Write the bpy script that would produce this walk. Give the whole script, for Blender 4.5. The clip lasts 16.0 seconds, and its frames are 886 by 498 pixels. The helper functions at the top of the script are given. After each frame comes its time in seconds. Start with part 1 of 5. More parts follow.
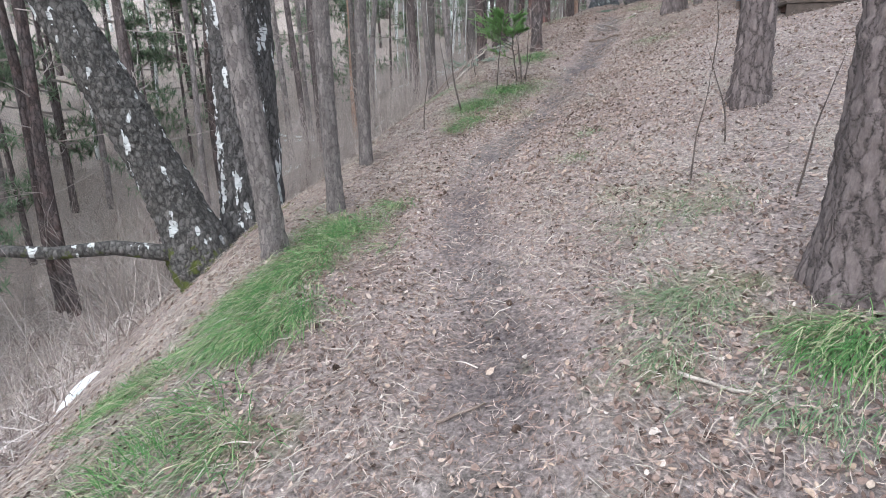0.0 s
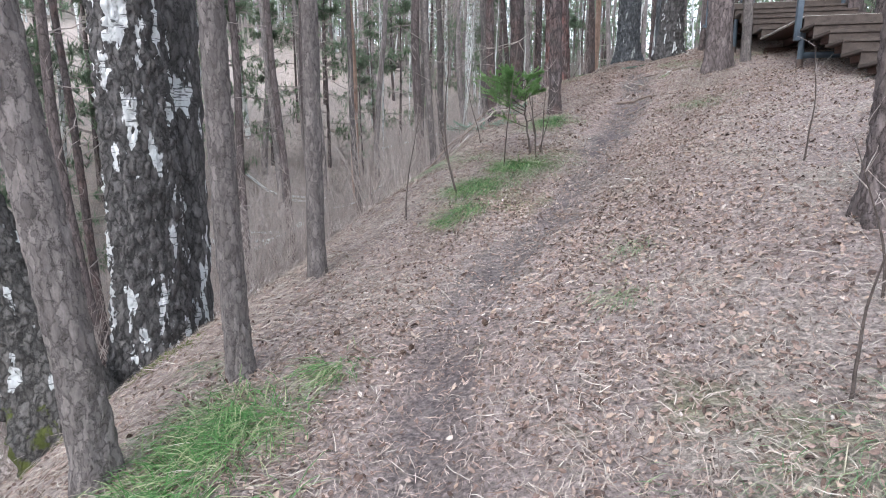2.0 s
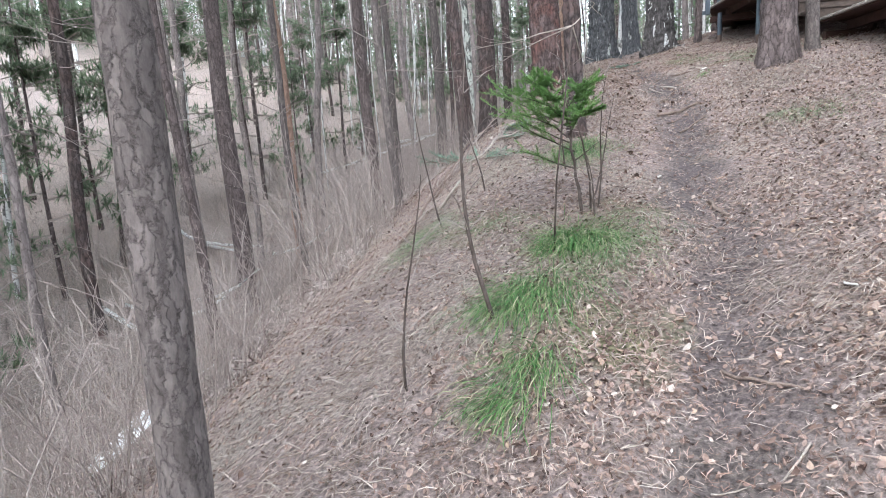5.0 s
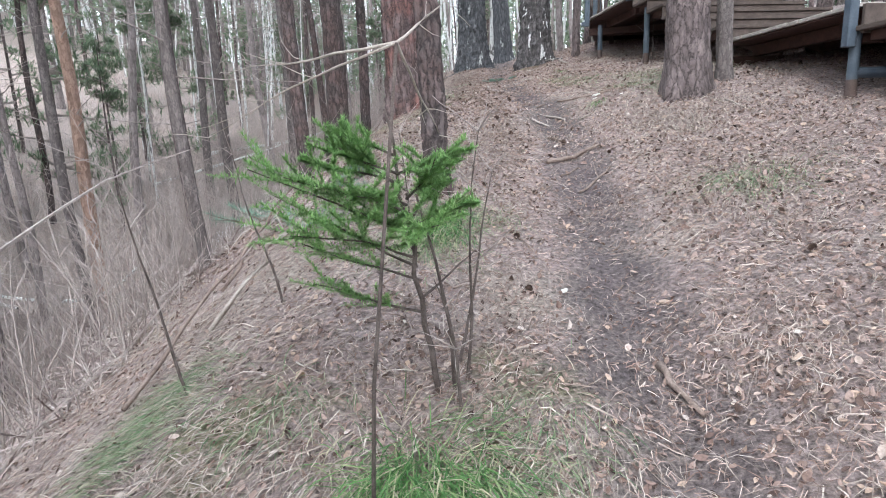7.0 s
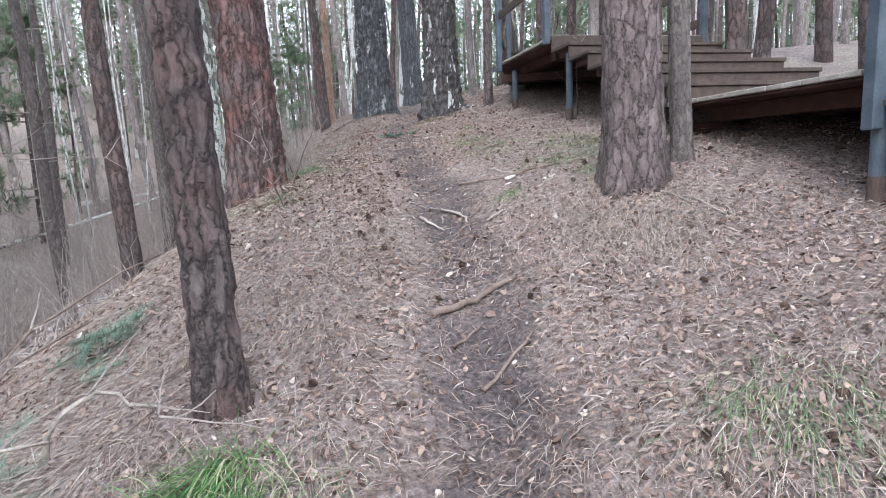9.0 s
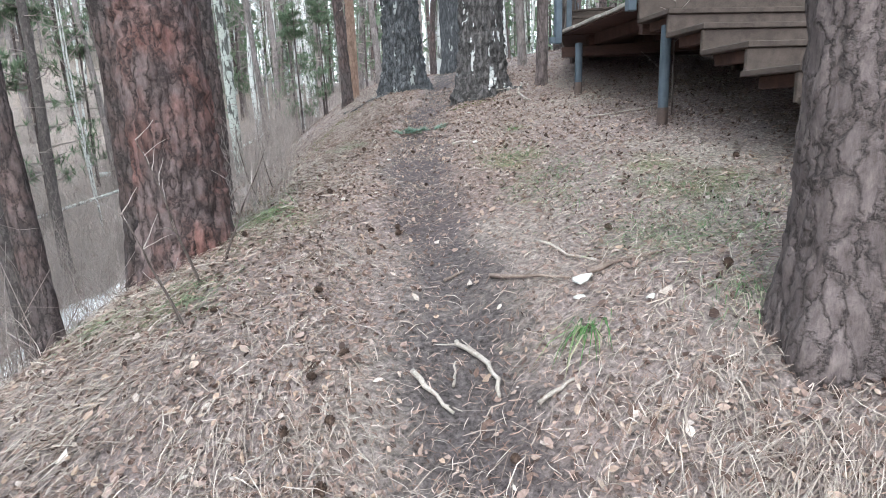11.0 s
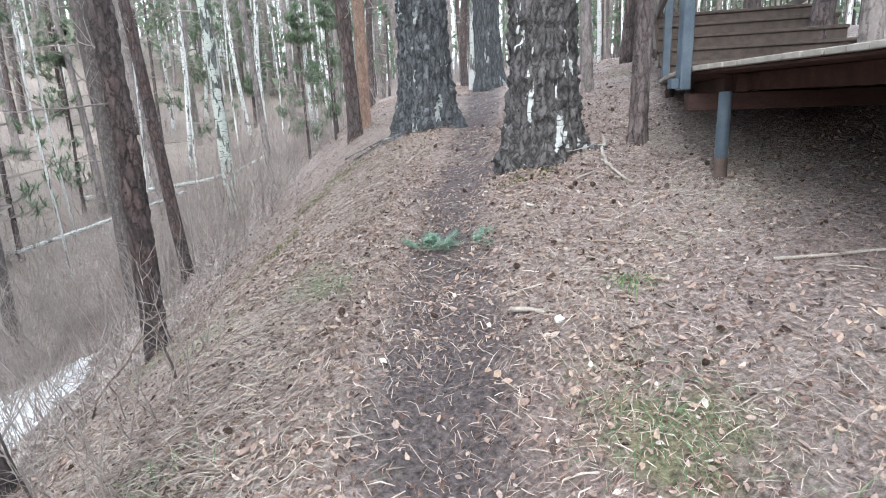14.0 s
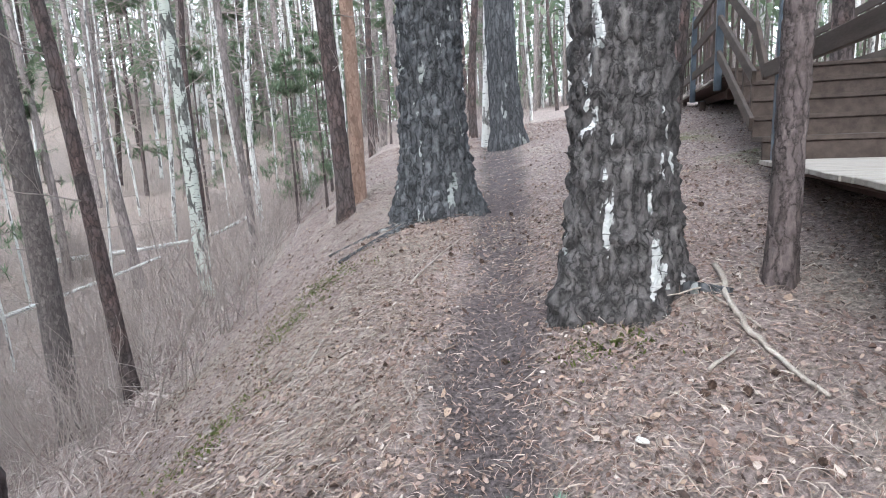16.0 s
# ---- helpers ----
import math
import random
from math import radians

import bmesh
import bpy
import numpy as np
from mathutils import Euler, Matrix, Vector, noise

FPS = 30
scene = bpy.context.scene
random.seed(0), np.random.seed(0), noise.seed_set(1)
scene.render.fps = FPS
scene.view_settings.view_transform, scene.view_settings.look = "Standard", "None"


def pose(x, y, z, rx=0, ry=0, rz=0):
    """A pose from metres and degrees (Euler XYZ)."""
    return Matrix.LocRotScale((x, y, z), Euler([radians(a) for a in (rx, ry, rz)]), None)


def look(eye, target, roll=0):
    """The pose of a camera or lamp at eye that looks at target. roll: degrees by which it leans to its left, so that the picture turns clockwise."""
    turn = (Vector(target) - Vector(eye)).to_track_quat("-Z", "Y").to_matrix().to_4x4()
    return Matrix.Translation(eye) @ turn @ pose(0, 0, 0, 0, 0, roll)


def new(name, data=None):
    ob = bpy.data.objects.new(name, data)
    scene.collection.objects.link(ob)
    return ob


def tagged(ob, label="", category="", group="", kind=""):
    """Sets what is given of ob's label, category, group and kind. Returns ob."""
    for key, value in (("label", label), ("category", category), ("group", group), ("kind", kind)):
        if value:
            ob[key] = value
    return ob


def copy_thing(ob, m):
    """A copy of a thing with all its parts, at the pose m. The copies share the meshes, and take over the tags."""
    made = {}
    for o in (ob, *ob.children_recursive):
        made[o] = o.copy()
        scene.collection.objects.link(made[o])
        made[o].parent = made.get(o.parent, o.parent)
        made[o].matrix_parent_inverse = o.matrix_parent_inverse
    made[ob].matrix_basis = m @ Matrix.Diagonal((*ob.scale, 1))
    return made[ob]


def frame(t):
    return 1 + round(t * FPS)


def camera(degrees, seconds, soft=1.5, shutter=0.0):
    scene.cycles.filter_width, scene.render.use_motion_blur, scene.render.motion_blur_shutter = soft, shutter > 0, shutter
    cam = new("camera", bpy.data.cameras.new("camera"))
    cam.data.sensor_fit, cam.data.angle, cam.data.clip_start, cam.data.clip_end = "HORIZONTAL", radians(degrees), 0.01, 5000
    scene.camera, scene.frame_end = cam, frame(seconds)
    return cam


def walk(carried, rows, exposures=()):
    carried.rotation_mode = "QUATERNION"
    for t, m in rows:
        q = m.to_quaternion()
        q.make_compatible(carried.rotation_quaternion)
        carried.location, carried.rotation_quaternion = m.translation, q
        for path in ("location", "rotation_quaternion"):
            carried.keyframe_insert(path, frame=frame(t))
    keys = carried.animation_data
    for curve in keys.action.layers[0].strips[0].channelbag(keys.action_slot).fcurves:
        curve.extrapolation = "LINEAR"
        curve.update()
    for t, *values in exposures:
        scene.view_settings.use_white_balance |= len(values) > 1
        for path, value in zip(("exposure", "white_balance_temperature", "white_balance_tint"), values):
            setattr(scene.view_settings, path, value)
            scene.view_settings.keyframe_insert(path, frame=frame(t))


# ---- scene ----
"""A forest ridge path on an overcast early spring day, with a plank stairway."""
EXPOSURES = [(0.0, 1.45, 5750, 7), (3.0, 1.55, 5750, 10), (6.0, 1.74, 5850, 9), (8.5, 1.64, 5700, 11), (11.0, 1.81, 5750, 5), (13.5, 2.0, 5750, 6), (15.0, 1.91, 5780, 6), (16.0, 1.86, 5800, 9)]
cam = camera(74.9, 16.0, soft=0.95)
PATH = [
    (0, (0.193, -0.068, 1.566), (0.175, 1.856, 1.022), -0.7),
    (0.5, (0.33, 0.446, 1.619), (0.373, 2.404, 1.216), -0.7),
    (1, (0.447, 0.942, 1.648), (0.487, 2.903, 1.258), -0.4),
    (1.5, (0.521, 1.435, 1.736), (0.506, 3.396, 1.345), 0.2),
    (2, (0.467, 1.955, 1.843), (0.396, 3.916, 1.455), 0.1),
    (2.5, (0.47, 2.497, 1.949), (0.321, 4.457, 1.578), -0.1),
    (2.8, (0.406, 2.811, 1.994), (0.217, 4.768, 1.626), -0.1),
    (3, (0.374, 3.041, 2.02), (0.14, 4.994, 1.657), -0.6),
    (3.2, (0.352, 3.24, 2.051), (0.09, 5.189, 1.689), -0.8),
    (5.3, (-0.046, 5.293, 2.257), (0.162, 7.247, 1.885), -3.4),
    (5.5, (0.005, 5.52, 2.304), (0.277, 7.465, 1.926), -3.3),
    (6, (0.299, 6.106, 2.394), (0.678, 8.029, 1.996), -3.0),
    (6.5, (0.479, 6.677, 2.487), (0.948, 8.581, 2.091), -2.2),
    (7, (0.741, 7.162, 2.626), (1.261, 9.052, 2.23), -1.9),
    (7.5, (0.991, 7.643, 2.755), (1.63, 9.502, 2.387), -2.0),
    (8, (1.361, 8.059, 2.881), (2.069, 9.896, 2.531), -2.7),
    (8.5, (1.643, 8.523, 2.987), (2.404, 10.347, 2.676), -2.6),
    (8.7, (1.733, 8.713, 3.052), (2.499, 10.535, 2.749), -2.5),
    (10.8, (2.792, 10.709, 3.628), (3.401, 12.562, 3.185), -2.0),
    (11, (2.847, 10.921, 3.698), (3.448, 12.774, 3.244), -2.1),
    (11.5, (3.051, 11.416, 3.807), (3.649, 13.266, 3.339), -2.5),
    (12, (3.224, 11.87, 3.959), (3.819, 13.72, 3.488), -2.4),
    (12.5, (3.341, 12.37, 4.12), (3.928, 14.221, 3.642), -2.3),
    (13, (3.528, 12.806, 4.227), (4.083, 14.67, 3.761), -2.3),
    (13.5, (3.614, 13.262, 4.274), (4.13, 15.137, 3.808), -2.0),
    (14, (3.705, 13.777, 4.413), (4.215, 15.651, 3.934), -2.2),
    (14.5, (3.828, 14.294, 4.566), (4.338, 16.168, 4.089), -2.5),
    (15, (3.873, 14.832, 4.67), (4.374, 16.708, 4.191), -2.9),
    (15.5, (4.044, 15.32, 4.776), (4.555, 17.198, 4.315), -2.9),
    (16, (4.153, 15.783, 4.865), (4.666, 17.682, 4.503), -2.4),
]
walk(cam, [(t, look(e, g, r)) for t, e, g, r in PATH], EXPOSURES)


# ---- terrain: a ridge path (u along it, v to its right), a steep bank down to a valley ----
SU, CU = math.sin(radians(15)), math.cos(radians(15))


def smooth_profile(knots, values, width=0.8):
    """A smooth curve through a coarse profile along the ridge."""
    grid = np.arange(-60, 140, 0.1)
    dense = np.interp(grid, knots, values)
    k = np.exp(-0.5 * (np.arange(-30, 31) * 0.1 / width) ** 2)
    padded = np.pad(dense, 30, mode="edge")
    dense = np.convolve(padded, k / k.sum(), mode="valid")
    return lambda u: np.interp(u, grid, dense)


CREST_V = smooth_profile([-10, 0, 2.5, 5, 6, 7.3, 8.3, 10.3, 12.4, 14, 16, 18, 20, 22, 26, 40],
                         [0.3, 0.2, -0.2, -1.1, -1.05, -0.6, -0.35, -0.2, 0.15, 0.1, -0.02, 0.02, 0.35, 0.5, 1.0, 1.5])
CREST_Z = smooth_profile([-50, -10, 0, 1, 2, 3, 4.84, 5.5, 7.28, 8.34, 10, 11.07, 12.3, 13.3, 14, 15.5, 16.7, 17.85, 19, 20.7, 22, 26, 40, 60, 130],
                         [-5.5, -1.1, 0.0, 0.09, 0.25, 0.40, 0.60, 0.69, 1.12, 1.44, 1.79, 2.07, 2.39, 2.74, 2.9, 3.14, 3.31, 3.49, 3.68, 3.94, 4.14, 4.7, 5.4, 6.2, 11.0], 0.5)
RIGHT_SLOPE = smooth_profile([-10, 0, 4.5, 6.5, 10, 12.5, 15, 18, 20, 30], [0.12, 0.13, 0.15, 0.25, 0.23, 0.155, 0.11, 0.1, 0.18, 0.1])
EDGE_V = smooth_profile([-20, 0, 2, 3, 4, 4.8, 5.7, 7, 9.5, 12.5, 14.7, 17, 20, 24, 30, 60], [-1.9, -1.85, -1.9, -2.1, -2.5, -2.95, -3.05, -2.6, -2.25, -1.75, -1.25, -0.95, -0.65, -1.1, -1.6, -3.0])

LEFT_SLOPE = smooth_profile([0, 6.6, 9, 12, 15, 19, 22, 25], [0.04, 0.08, 0.02, 0.0, -0.06, 0.0, 0.06, 0.12])


def to_uv(x, y):
    return SU * x + CU * y, CU * x - SU * y


def to_xy(u, v):
    return SU * u + CU * v, CU * u - SU * v


def height(x, y):
    """Smooth height of the ground, without its small bumps."""
    u, v = to_uv(np.asarray(x, float), np.asarray(y, float))
    d = v - CREST_V(u)
    right = np.maximum(d, 0.0)
    z = CREST_Z(u) + RIGHT_SLOPE(u) * 5.0 * np.tanh(right / 5.0) + 0.05 * right - LEFT_SLOPE(u) * np.clip(-d, 0.0, 3.0)
    z = z - 0.045 * np.exp(-(d / 0.3) ** 2)
    e = (EDGE_V(u) - v) / 0.3
    z = z - 0.74 * 0.3 * (np.log1p(np.exp(np.minimum(e, 40.0))) + np.maximum(e - 40.0, 0.0))
    # mound at the foot of the tall pine
    z = z + 0.07 * np.exp(-((x - 4.65) ** 2 + (y - 12.4) ** 2) / 0.5)
    floor = -3.6 + 0.17 * np.clip(u, -20, 60) + 0.006 * np.maximum(u - 60, 0)
    far = np.maximum(-v - 11.0, 0.0)
    valley = floor + 15.0 * (1 - np.exp(-far / 45.0)) + 0.03 * far
    m = np.maximum(z, valley)
    return m + 0.5 * np.log1p(np.exp(-np.abs(z - valley) / 0.5))


# ---- world and light: a bright overcast day ----
world = bpy.data.worlds.new("world")
scene.world = world
world.use_nodes = True
wn, wl = world.node_tree.nodes, world.node_tree.links
sky = wn.new("ShaderNodeTexSky")
sky.sky_type, sky.sun_disc = "NISHITA", False
sky.sun_elevation, sky.sun_rotation = radians(48), radians(205)
sky.air_density, sky.dust_density, sky.ozone_density = 1.6, 6.0, 0.6
soft_sky = wn.new("ShaderNodeMixRGB")
soft_sky.inputs[0].default_value = 0.72
soft_sky.inputs[2].default_value = (9.5, 9.8, 10.3, 1)
wl.new(sky.outputs[0], soft_sky.inputs[1])
wl.new(soft_sky.outputs[0], wn["Background"].inputs[0])
wn["Background"].inputs[1].default_value = 0.15
sun = new("sun", bpy.data.lights.new("sun", "SUN"))
sun.data.energy, sun.data.angle, sun.data.color = 0.7, radians(35), (1.0, 0.985, 0.96)
sun.matrix_world = look((0, 0, 40), (Vector((0, 0, 40)) - Vector((math.sin(radians(205)) * math.cos(radians(48)), math.cos(radians(205)) * math.cos(radians(48)), math.sin(radians(48))))))


# ---- materials ----
def material(name, rough=0.9):
    m = bpy.data.materials.new(name)
    m.use_nodes = True
    b = m.node_tree.nodes["Principled BSDF"]
    b.inputs["Roughness"].default_value = rough
    b.inputs["Specular IOR Level"].default_value = 0.25
    return m, m.node_tree.nodes, m.node_tree.links, b


def ramp(nodes, stops):
    r = nodes.new("ShaderNodeValToRGB")
    while len(r.color_ramp.elements) < len(stops):
        r.color_ramp.elements.new(0.5)
    for e, (p, c) in zip(r.color_ramp.elements, stops):
        e.position, e.color = p, (*c, 1)
    return r


def noise_tex(nodes, links, coord, scale, detail=4, stretch=(1, 1, 1), rough=0.6):
    mp = nodes.new("ShaderNodeMapping")
    mp.inputs["Scale"].default_value = stretch
    links.new(coord, mp.inputs[0])
    n = nodes.new("ShaderNodeTexNoise")
    n.inputs["Scale"].default_value, n.inputs["Detail"].default_value, n.inputs["Roughness"].default_value = scale, detail, rough
    links.new(mp.outputs[0], n.inputs[0])
    return n


def mix(nodes, links, fac, a, b, kind="MIX"):
    x = nodes.new("ShaderNodeMixRGB")
    x.blend_type = kind
    for i, v in enumerate((fac, a, b)):
        if hasattr(v, "is_linked"):
            links.new(v, x.inputs[i])
        elif isinstance(v, tuple):
            x.inputs[i].default_value = (*v, 1)
        else:
            x.inputs[i].default_value = v
    return x.outputs[0]


def bump(nodes, links, b, height_socket, strength, distance):
    k = nodes.new("ShaderNodeBump")
    k.inputs["Strength"].default_value, k.inputs["Distance"].default_value = strength, distance
    links.new(height_socket, k.inputs["Height"])
    links.new(k.outputs[0], b.inputs["Normal"])


def grainy(name, stops, scale, rough=0.9, stretch=(1, 1, 1), fine=14, relief=0.5, distance=0.02, spread=0.35):
    """A surface with broad patches, fine grain and relief."""
    m, n, l, b = material(name, rough)
    co = n.new("ShaderNodeTexCoord").outputs["Object"]
    big = noise_tex(n, l, co, scale, 5, stretch)
    small = noise_tex(n, l, co, scale * fine, 4, stretch)
    r = ramp(n, stops)
    l.new(big.outputs[0], r.inputs[0])
    r2 = ramp(n, [(0.25, (1 - spread,) * 3), (0.75, (1 + spread,) * 3)])
    l.new(small.outputs[0], r2.inputs[0])
    l.new(mix(n, l, 1.0, r.outputs[0], r2.outputs[0], "MULTIPLY"), b.inputs["Base Color"])
    bump(n, l, b, small.outputs[0], relief, distance)
    return m


def islands(name, stops, rough=0.85, through_light=0.0):
    """Many small pieces in one mesh, each with a tone of its own."""
    m, n, l, b = material(name, rough)
    g = n.new("ShaderNodeNewGeometry")
    r = ramp(n, stops)
    l.new(g.outputs["Random Per Island"], r.inputs[0])
    co = n.new("ShaderNodeTexCoord").outputs["Object"]
    s = noise_tex(n, l, co, 90, 2)
    r2 = ramp(n, [(0.3, (0.75,) * 3), (0.7, (1.2,) * 3)])
    l.new(s.outputs[0], r2.inputs[0])
    l.new(mix(n, l, 1.0, r.outputs[0], r2.outputs[0], "MULTIPLY"), b.inputs["Base Color"])
    if through_light:
        thin = n.new("ShaderNodeBsdfTranslucent")
        l.new(b.inputs["Base Color"].links[0].from_socket, thin.inputs[0])
        both = n.new("ShaderNodeMixShader")
        both.inputs[0].default_value = through_light
        l.new(b.outputs[0], both.inputs[1])
        l.new(thin.outputs[0], both.inputs[2])
        l.new(both.outputs[0], n["Material Output"].inputs[0])
    return m


def bark(name, dark, light, plate=9.0, tall=0.3, white=None, white_from=0.5, moss=0.0, warm=None, relief=0.9, crack=0.12):
    """Plated bark: furrows between long plates, flakes, optional white birch skin, moss and rusty patches."""
    m, n, l, b = material(name, 0.92)
    co = n.new("ShaderNodeTexCoord").outputs["Object"]
    warp = noise_tex(n, l, co, 5, 3)
    add = n.new("ShaderNodeVectorMath")
    add.operation = "MULTIPLY_ADD"
    add.inputs[1].default_value = (0.09, 0.09, 0.09)
    l.new(warp.outputs["Color"], add.inputs[0])
    l.new(co, add.inputs[2])
    warp2 = noise_tex(n, l, co, 26, 4, rough=0.7)
    add2 = n.new("ShaderNodeVectorMath")
    add2.operation = "MULTIPLY_ADD"
    add2.inputs[1].default_value = (0.055, 0.055, 0.11)
    l.new(warp2.outputs["Color"], add2.inputs[0])
    l.new(add.outputs[0], add2.inputs[2])
    mp = n.new("ShaderNodeMapping")
    mp.inputs["Scale"].default_value = (1, 1, tall)
    l.new(add2.outputs[0], mp.inputs[0])
    v = n.new("ShaderNodeTexVoronoi")
    v.feature = "DISTANCE_TO_EDGE"
    v.inputs["Scale"].default_value = plate
    l.new(mp.outputs[0], v.inputs[0])
    cell = n.new("ShaderNodeTexVoronoi")
    cell.inputs["Scale"].default_value = plate
    l.new(mp.outputs[0], cell.inputs[0])
    rough_edge = noise_tex(n, l, co, 45, 4)
    wob = n.new("ShaderNodeMath")
    wob.operation = "MULTIPLY_ADD"
    l.new(rough_edge.outputs[0], wob.inputs[0])
    wob.inputs[1].default_value = 0.22
    l.new(v.outputs[0], wob.inputs[2])
    cracks = ramp(n, [(0.09, (0.0,) * 3), (0.09 + crack, (0.6,) * 3), (0.09 + crack * 3, (1.0,) * 3)])
    l.new(wob.outputs[0], cracks.inputs[0])
    grain = noise_tex(n, l, co, 30, 7, (1, 1, 0.4), 0.72)
    broad = noise_tex(n, l, co, 2.6, 4)
    tone = ramp(n, [(0.3, dark), (0.72, light)])
    l.new(grain.outputs[0], tone.inputs[0])
    shade = ramp(n, [(0.0, (0.68,) * 3), (1.0, (1.3,) * 3)])
    l.new(cell.outputs["Color"], shade.inputs[0])
    col = mix(n, l, 1.0, tone.outputs[0], shade.outputs[0], "MULTIPLY")
    if warm:
        w = ramp(n, [(0.44, (0,) * 3), (0.62, (1,) * 3)])
        l.new(broad.outputs[0], w.inputs[0])
        col = mix(n, l, w.outputs[0], col, mix(n, l, 1.0, col, warm, "MULTIPLY"))
    crackcol = tuple(c * 0.65 for c in dark)
    col = mix(n, l, cracks.outputs[0], crackcol, col)
    if white:
        wn1 = noise_tex(n, l, co, 8.5, 4, (1, 1, 0.3), 0.5)
        wr = ramp(n, [(white_from, (0,) * 3), (white_from + 0.025, (1,) * 3)])
        l.new(wn1.outputs[0], wr.inputs[0])
        dash = noise_tex(n, l, co, 16, 2, (0.5, 0.5, 3.5))
        dr = ramp(n, [(0.36, tuple(c * 0.25 for c in white)), (0.42, white)])
        l.new(dash.outputs[0], dr.inputs[0])
        col = mix(n, l, wr.outputs[0], col, dr.outputs[0])
    if moss:
        mn = noise_tex(n, l, co, 7, 5)
        z = n.new("ShaderNodeSeparateXYZ")
        l.new(co, z.inputs[0])
        zr = n.new("ShaderNodeMapRange")
        zr.inputs[1].default_value, zr.inputs[2].default_value = 0.0, moss
        zr.inputs[3].default_value, zr.inputs[4].default_value = 0.1, -0.25
        l.new(z.outputs[2], zr.inputs[0])
        s = n.new("ShaderNodeMath")
        l.new(zr.outputs[0], s.inputs[0])
        l.new(mn.outputs[0], s.inputs[1])
        mr = ramp(n, [(0.56, (0,) * 3), (0.64, (1,) * 3)])
        l.new(s.outputs[0], mr.inputs[0])
        col = mix(n, l, mr.outputs[0], col, (0.075, 0.085, 0.022))
    l.new(col, b.inputs["Base Color"])
    h = mix(n, l, 0.5, cracks.outputs[0], grain.outputs[0])
    bump(n, l, b, h, relief, 0.03)
    return m


M = {}
M["pine_bark"] = bark("pine_bark", (0.075, 0.06, 0.058), (0.215, 0.175, 0.168), 18, 0.26, crack=0.06, relief=0.75)
M["pine_red"] = bark("pine_red_bark", (0.075, 0.055, 0.053), (0.205, 0.158, 0.152), 15, 0.15, warm=(1.32, 0.92, 0.83), crack=0.09)
M["pine_dark"] = bark("pine_dark_bark", (0.062, 0.05, 0.049), (0.172, 0.143, 0.138), 17, 0.26, warm=(1.15, 0.97, 0.92), crack=0.08)
M["grey_bark"] = bark("grey_slim_bark", (0.095, 0.082, 0.078), (0.225, 0.195, 0.185), 30, 0.3, relief=0.6, crack=0.05)
M["orange_bark"] = bark("orange_pine_bark", (0.23, 0.145, 0.11), (0.42, 0.30, 0.235), 18, 0.4, relief=0.4, crack=0.03)
M["birch_rough"] = bark("birch_rough_bark", (0.06, 0.056, 0.055), (0.185, 0.17, 0.165), 18, 0.3, white=(0.64, 0.64, 0.64), white_from=0.57, moss=0.12, crack=0.1)
M["birch_patchy"] = bark("birch_patchy_bark", (0.065, 0.06, 0.06), (0.185, 0.172, 0.168), 17, 0.24, white=(0.60, 0.61, 0.60), white_from=0.635, moss=0.0, crack=0.1)
M["birch_lichen"] = bark("birch_lichen_bark", (0.055, 0.05, 0.047), (0.165, 0.152, 0.142), 19, 0.6, white=(0.55, 0.55, 0.54), white_from=0.63, moss=0.5, crack=0.1)
M["birch_dark"] = bark("birch_dark_bark", (0.062, 0.064, 0.069), (0.185, 0.19, 0.20), 15, 0.2, white=(0.36, 0.38, 0.37), white_from=0.64, moss=0.0, crack=0.1)
M["birch_white"] = bark("birch_white_bark", (0.14, 0.135, 0.13), (0.34, 0.33, 0.32), 16, 0.6, white=(0.60, 0.60, 0.58), white_from=0.4, relief=0.3)
M["birch_green"] = bark("birch_greenish_bark", (0.11, 0.11, 0.10), (0.28, 0.285, 0.265), 12, 0.5, white=(0.54, 0.57, 0.52), white_from=0.47, relief=0.5)
# paler than the near pine bark: distance haze put into its colour
M["far_bark"] = bark("far_haze_bark", (0.16, 0.135, 0.13), (0.34, 0.30, 0.285), 14, 0.3, relief=0.4, crack=0.05)
M["twig"] = grainy("bare_twig", [(0.3, (0.23, 0.195, 0.18)), (0.7, (0.42, 0.365, 0.335))], 6)
M["needles"] = islands("pine_needles_green", [(0, (0.12, 0.165, 0.105)), (0.5, (0.185, 0.24, 0.155)), (1, (0.25, 0.30, 0.20))], 0.6, 0.45)
M["spruce"] = islands("spruce_needles", [(0, (0.12, 0.23, 0.07)), (0.5, (0.20, 0.35, 0.115)), (1, (0.30, 0.45, 0.18))], 0.55, 0.35)
M["sprig"] = islands("blue_green_needles", [(0, (0.09, 0.16, 0.115)), (1, (0.24, 0.34, 0.26))], 0.55)
M["grass"] = islands("green_grass_blades", [(0, (0.04, 0.10, 0.028)), (0.4, (0.085, 0.19, 0.055)), (0.68, (0.145, 0.265, 0.09)), (0.82, (0.26, 0.31, 0.15)), (1, (0.46, 0.41, 0.29))], 0.5, 0.2)
M["dull_grass"] = islands("faded_green_grass_blades", [(0, (0.085, 0.145, 0.07)), (0.45, (0.15, 0.225, 0.11)), (0.75, (0.26, 0.29, 0.175)), (1, (0.46, 0.41, 0.31))], 0.65, 0.2)
M["straw"] = islands("dry_grass_blades", [(0, (0.15, 0.11, 0.09)), (0.4, (0.285, 0.23, 0.195)), (0.8, (0.39, 0.33, 0.28)), (1, (0.53, 0.47, 0.41))], 0.7)
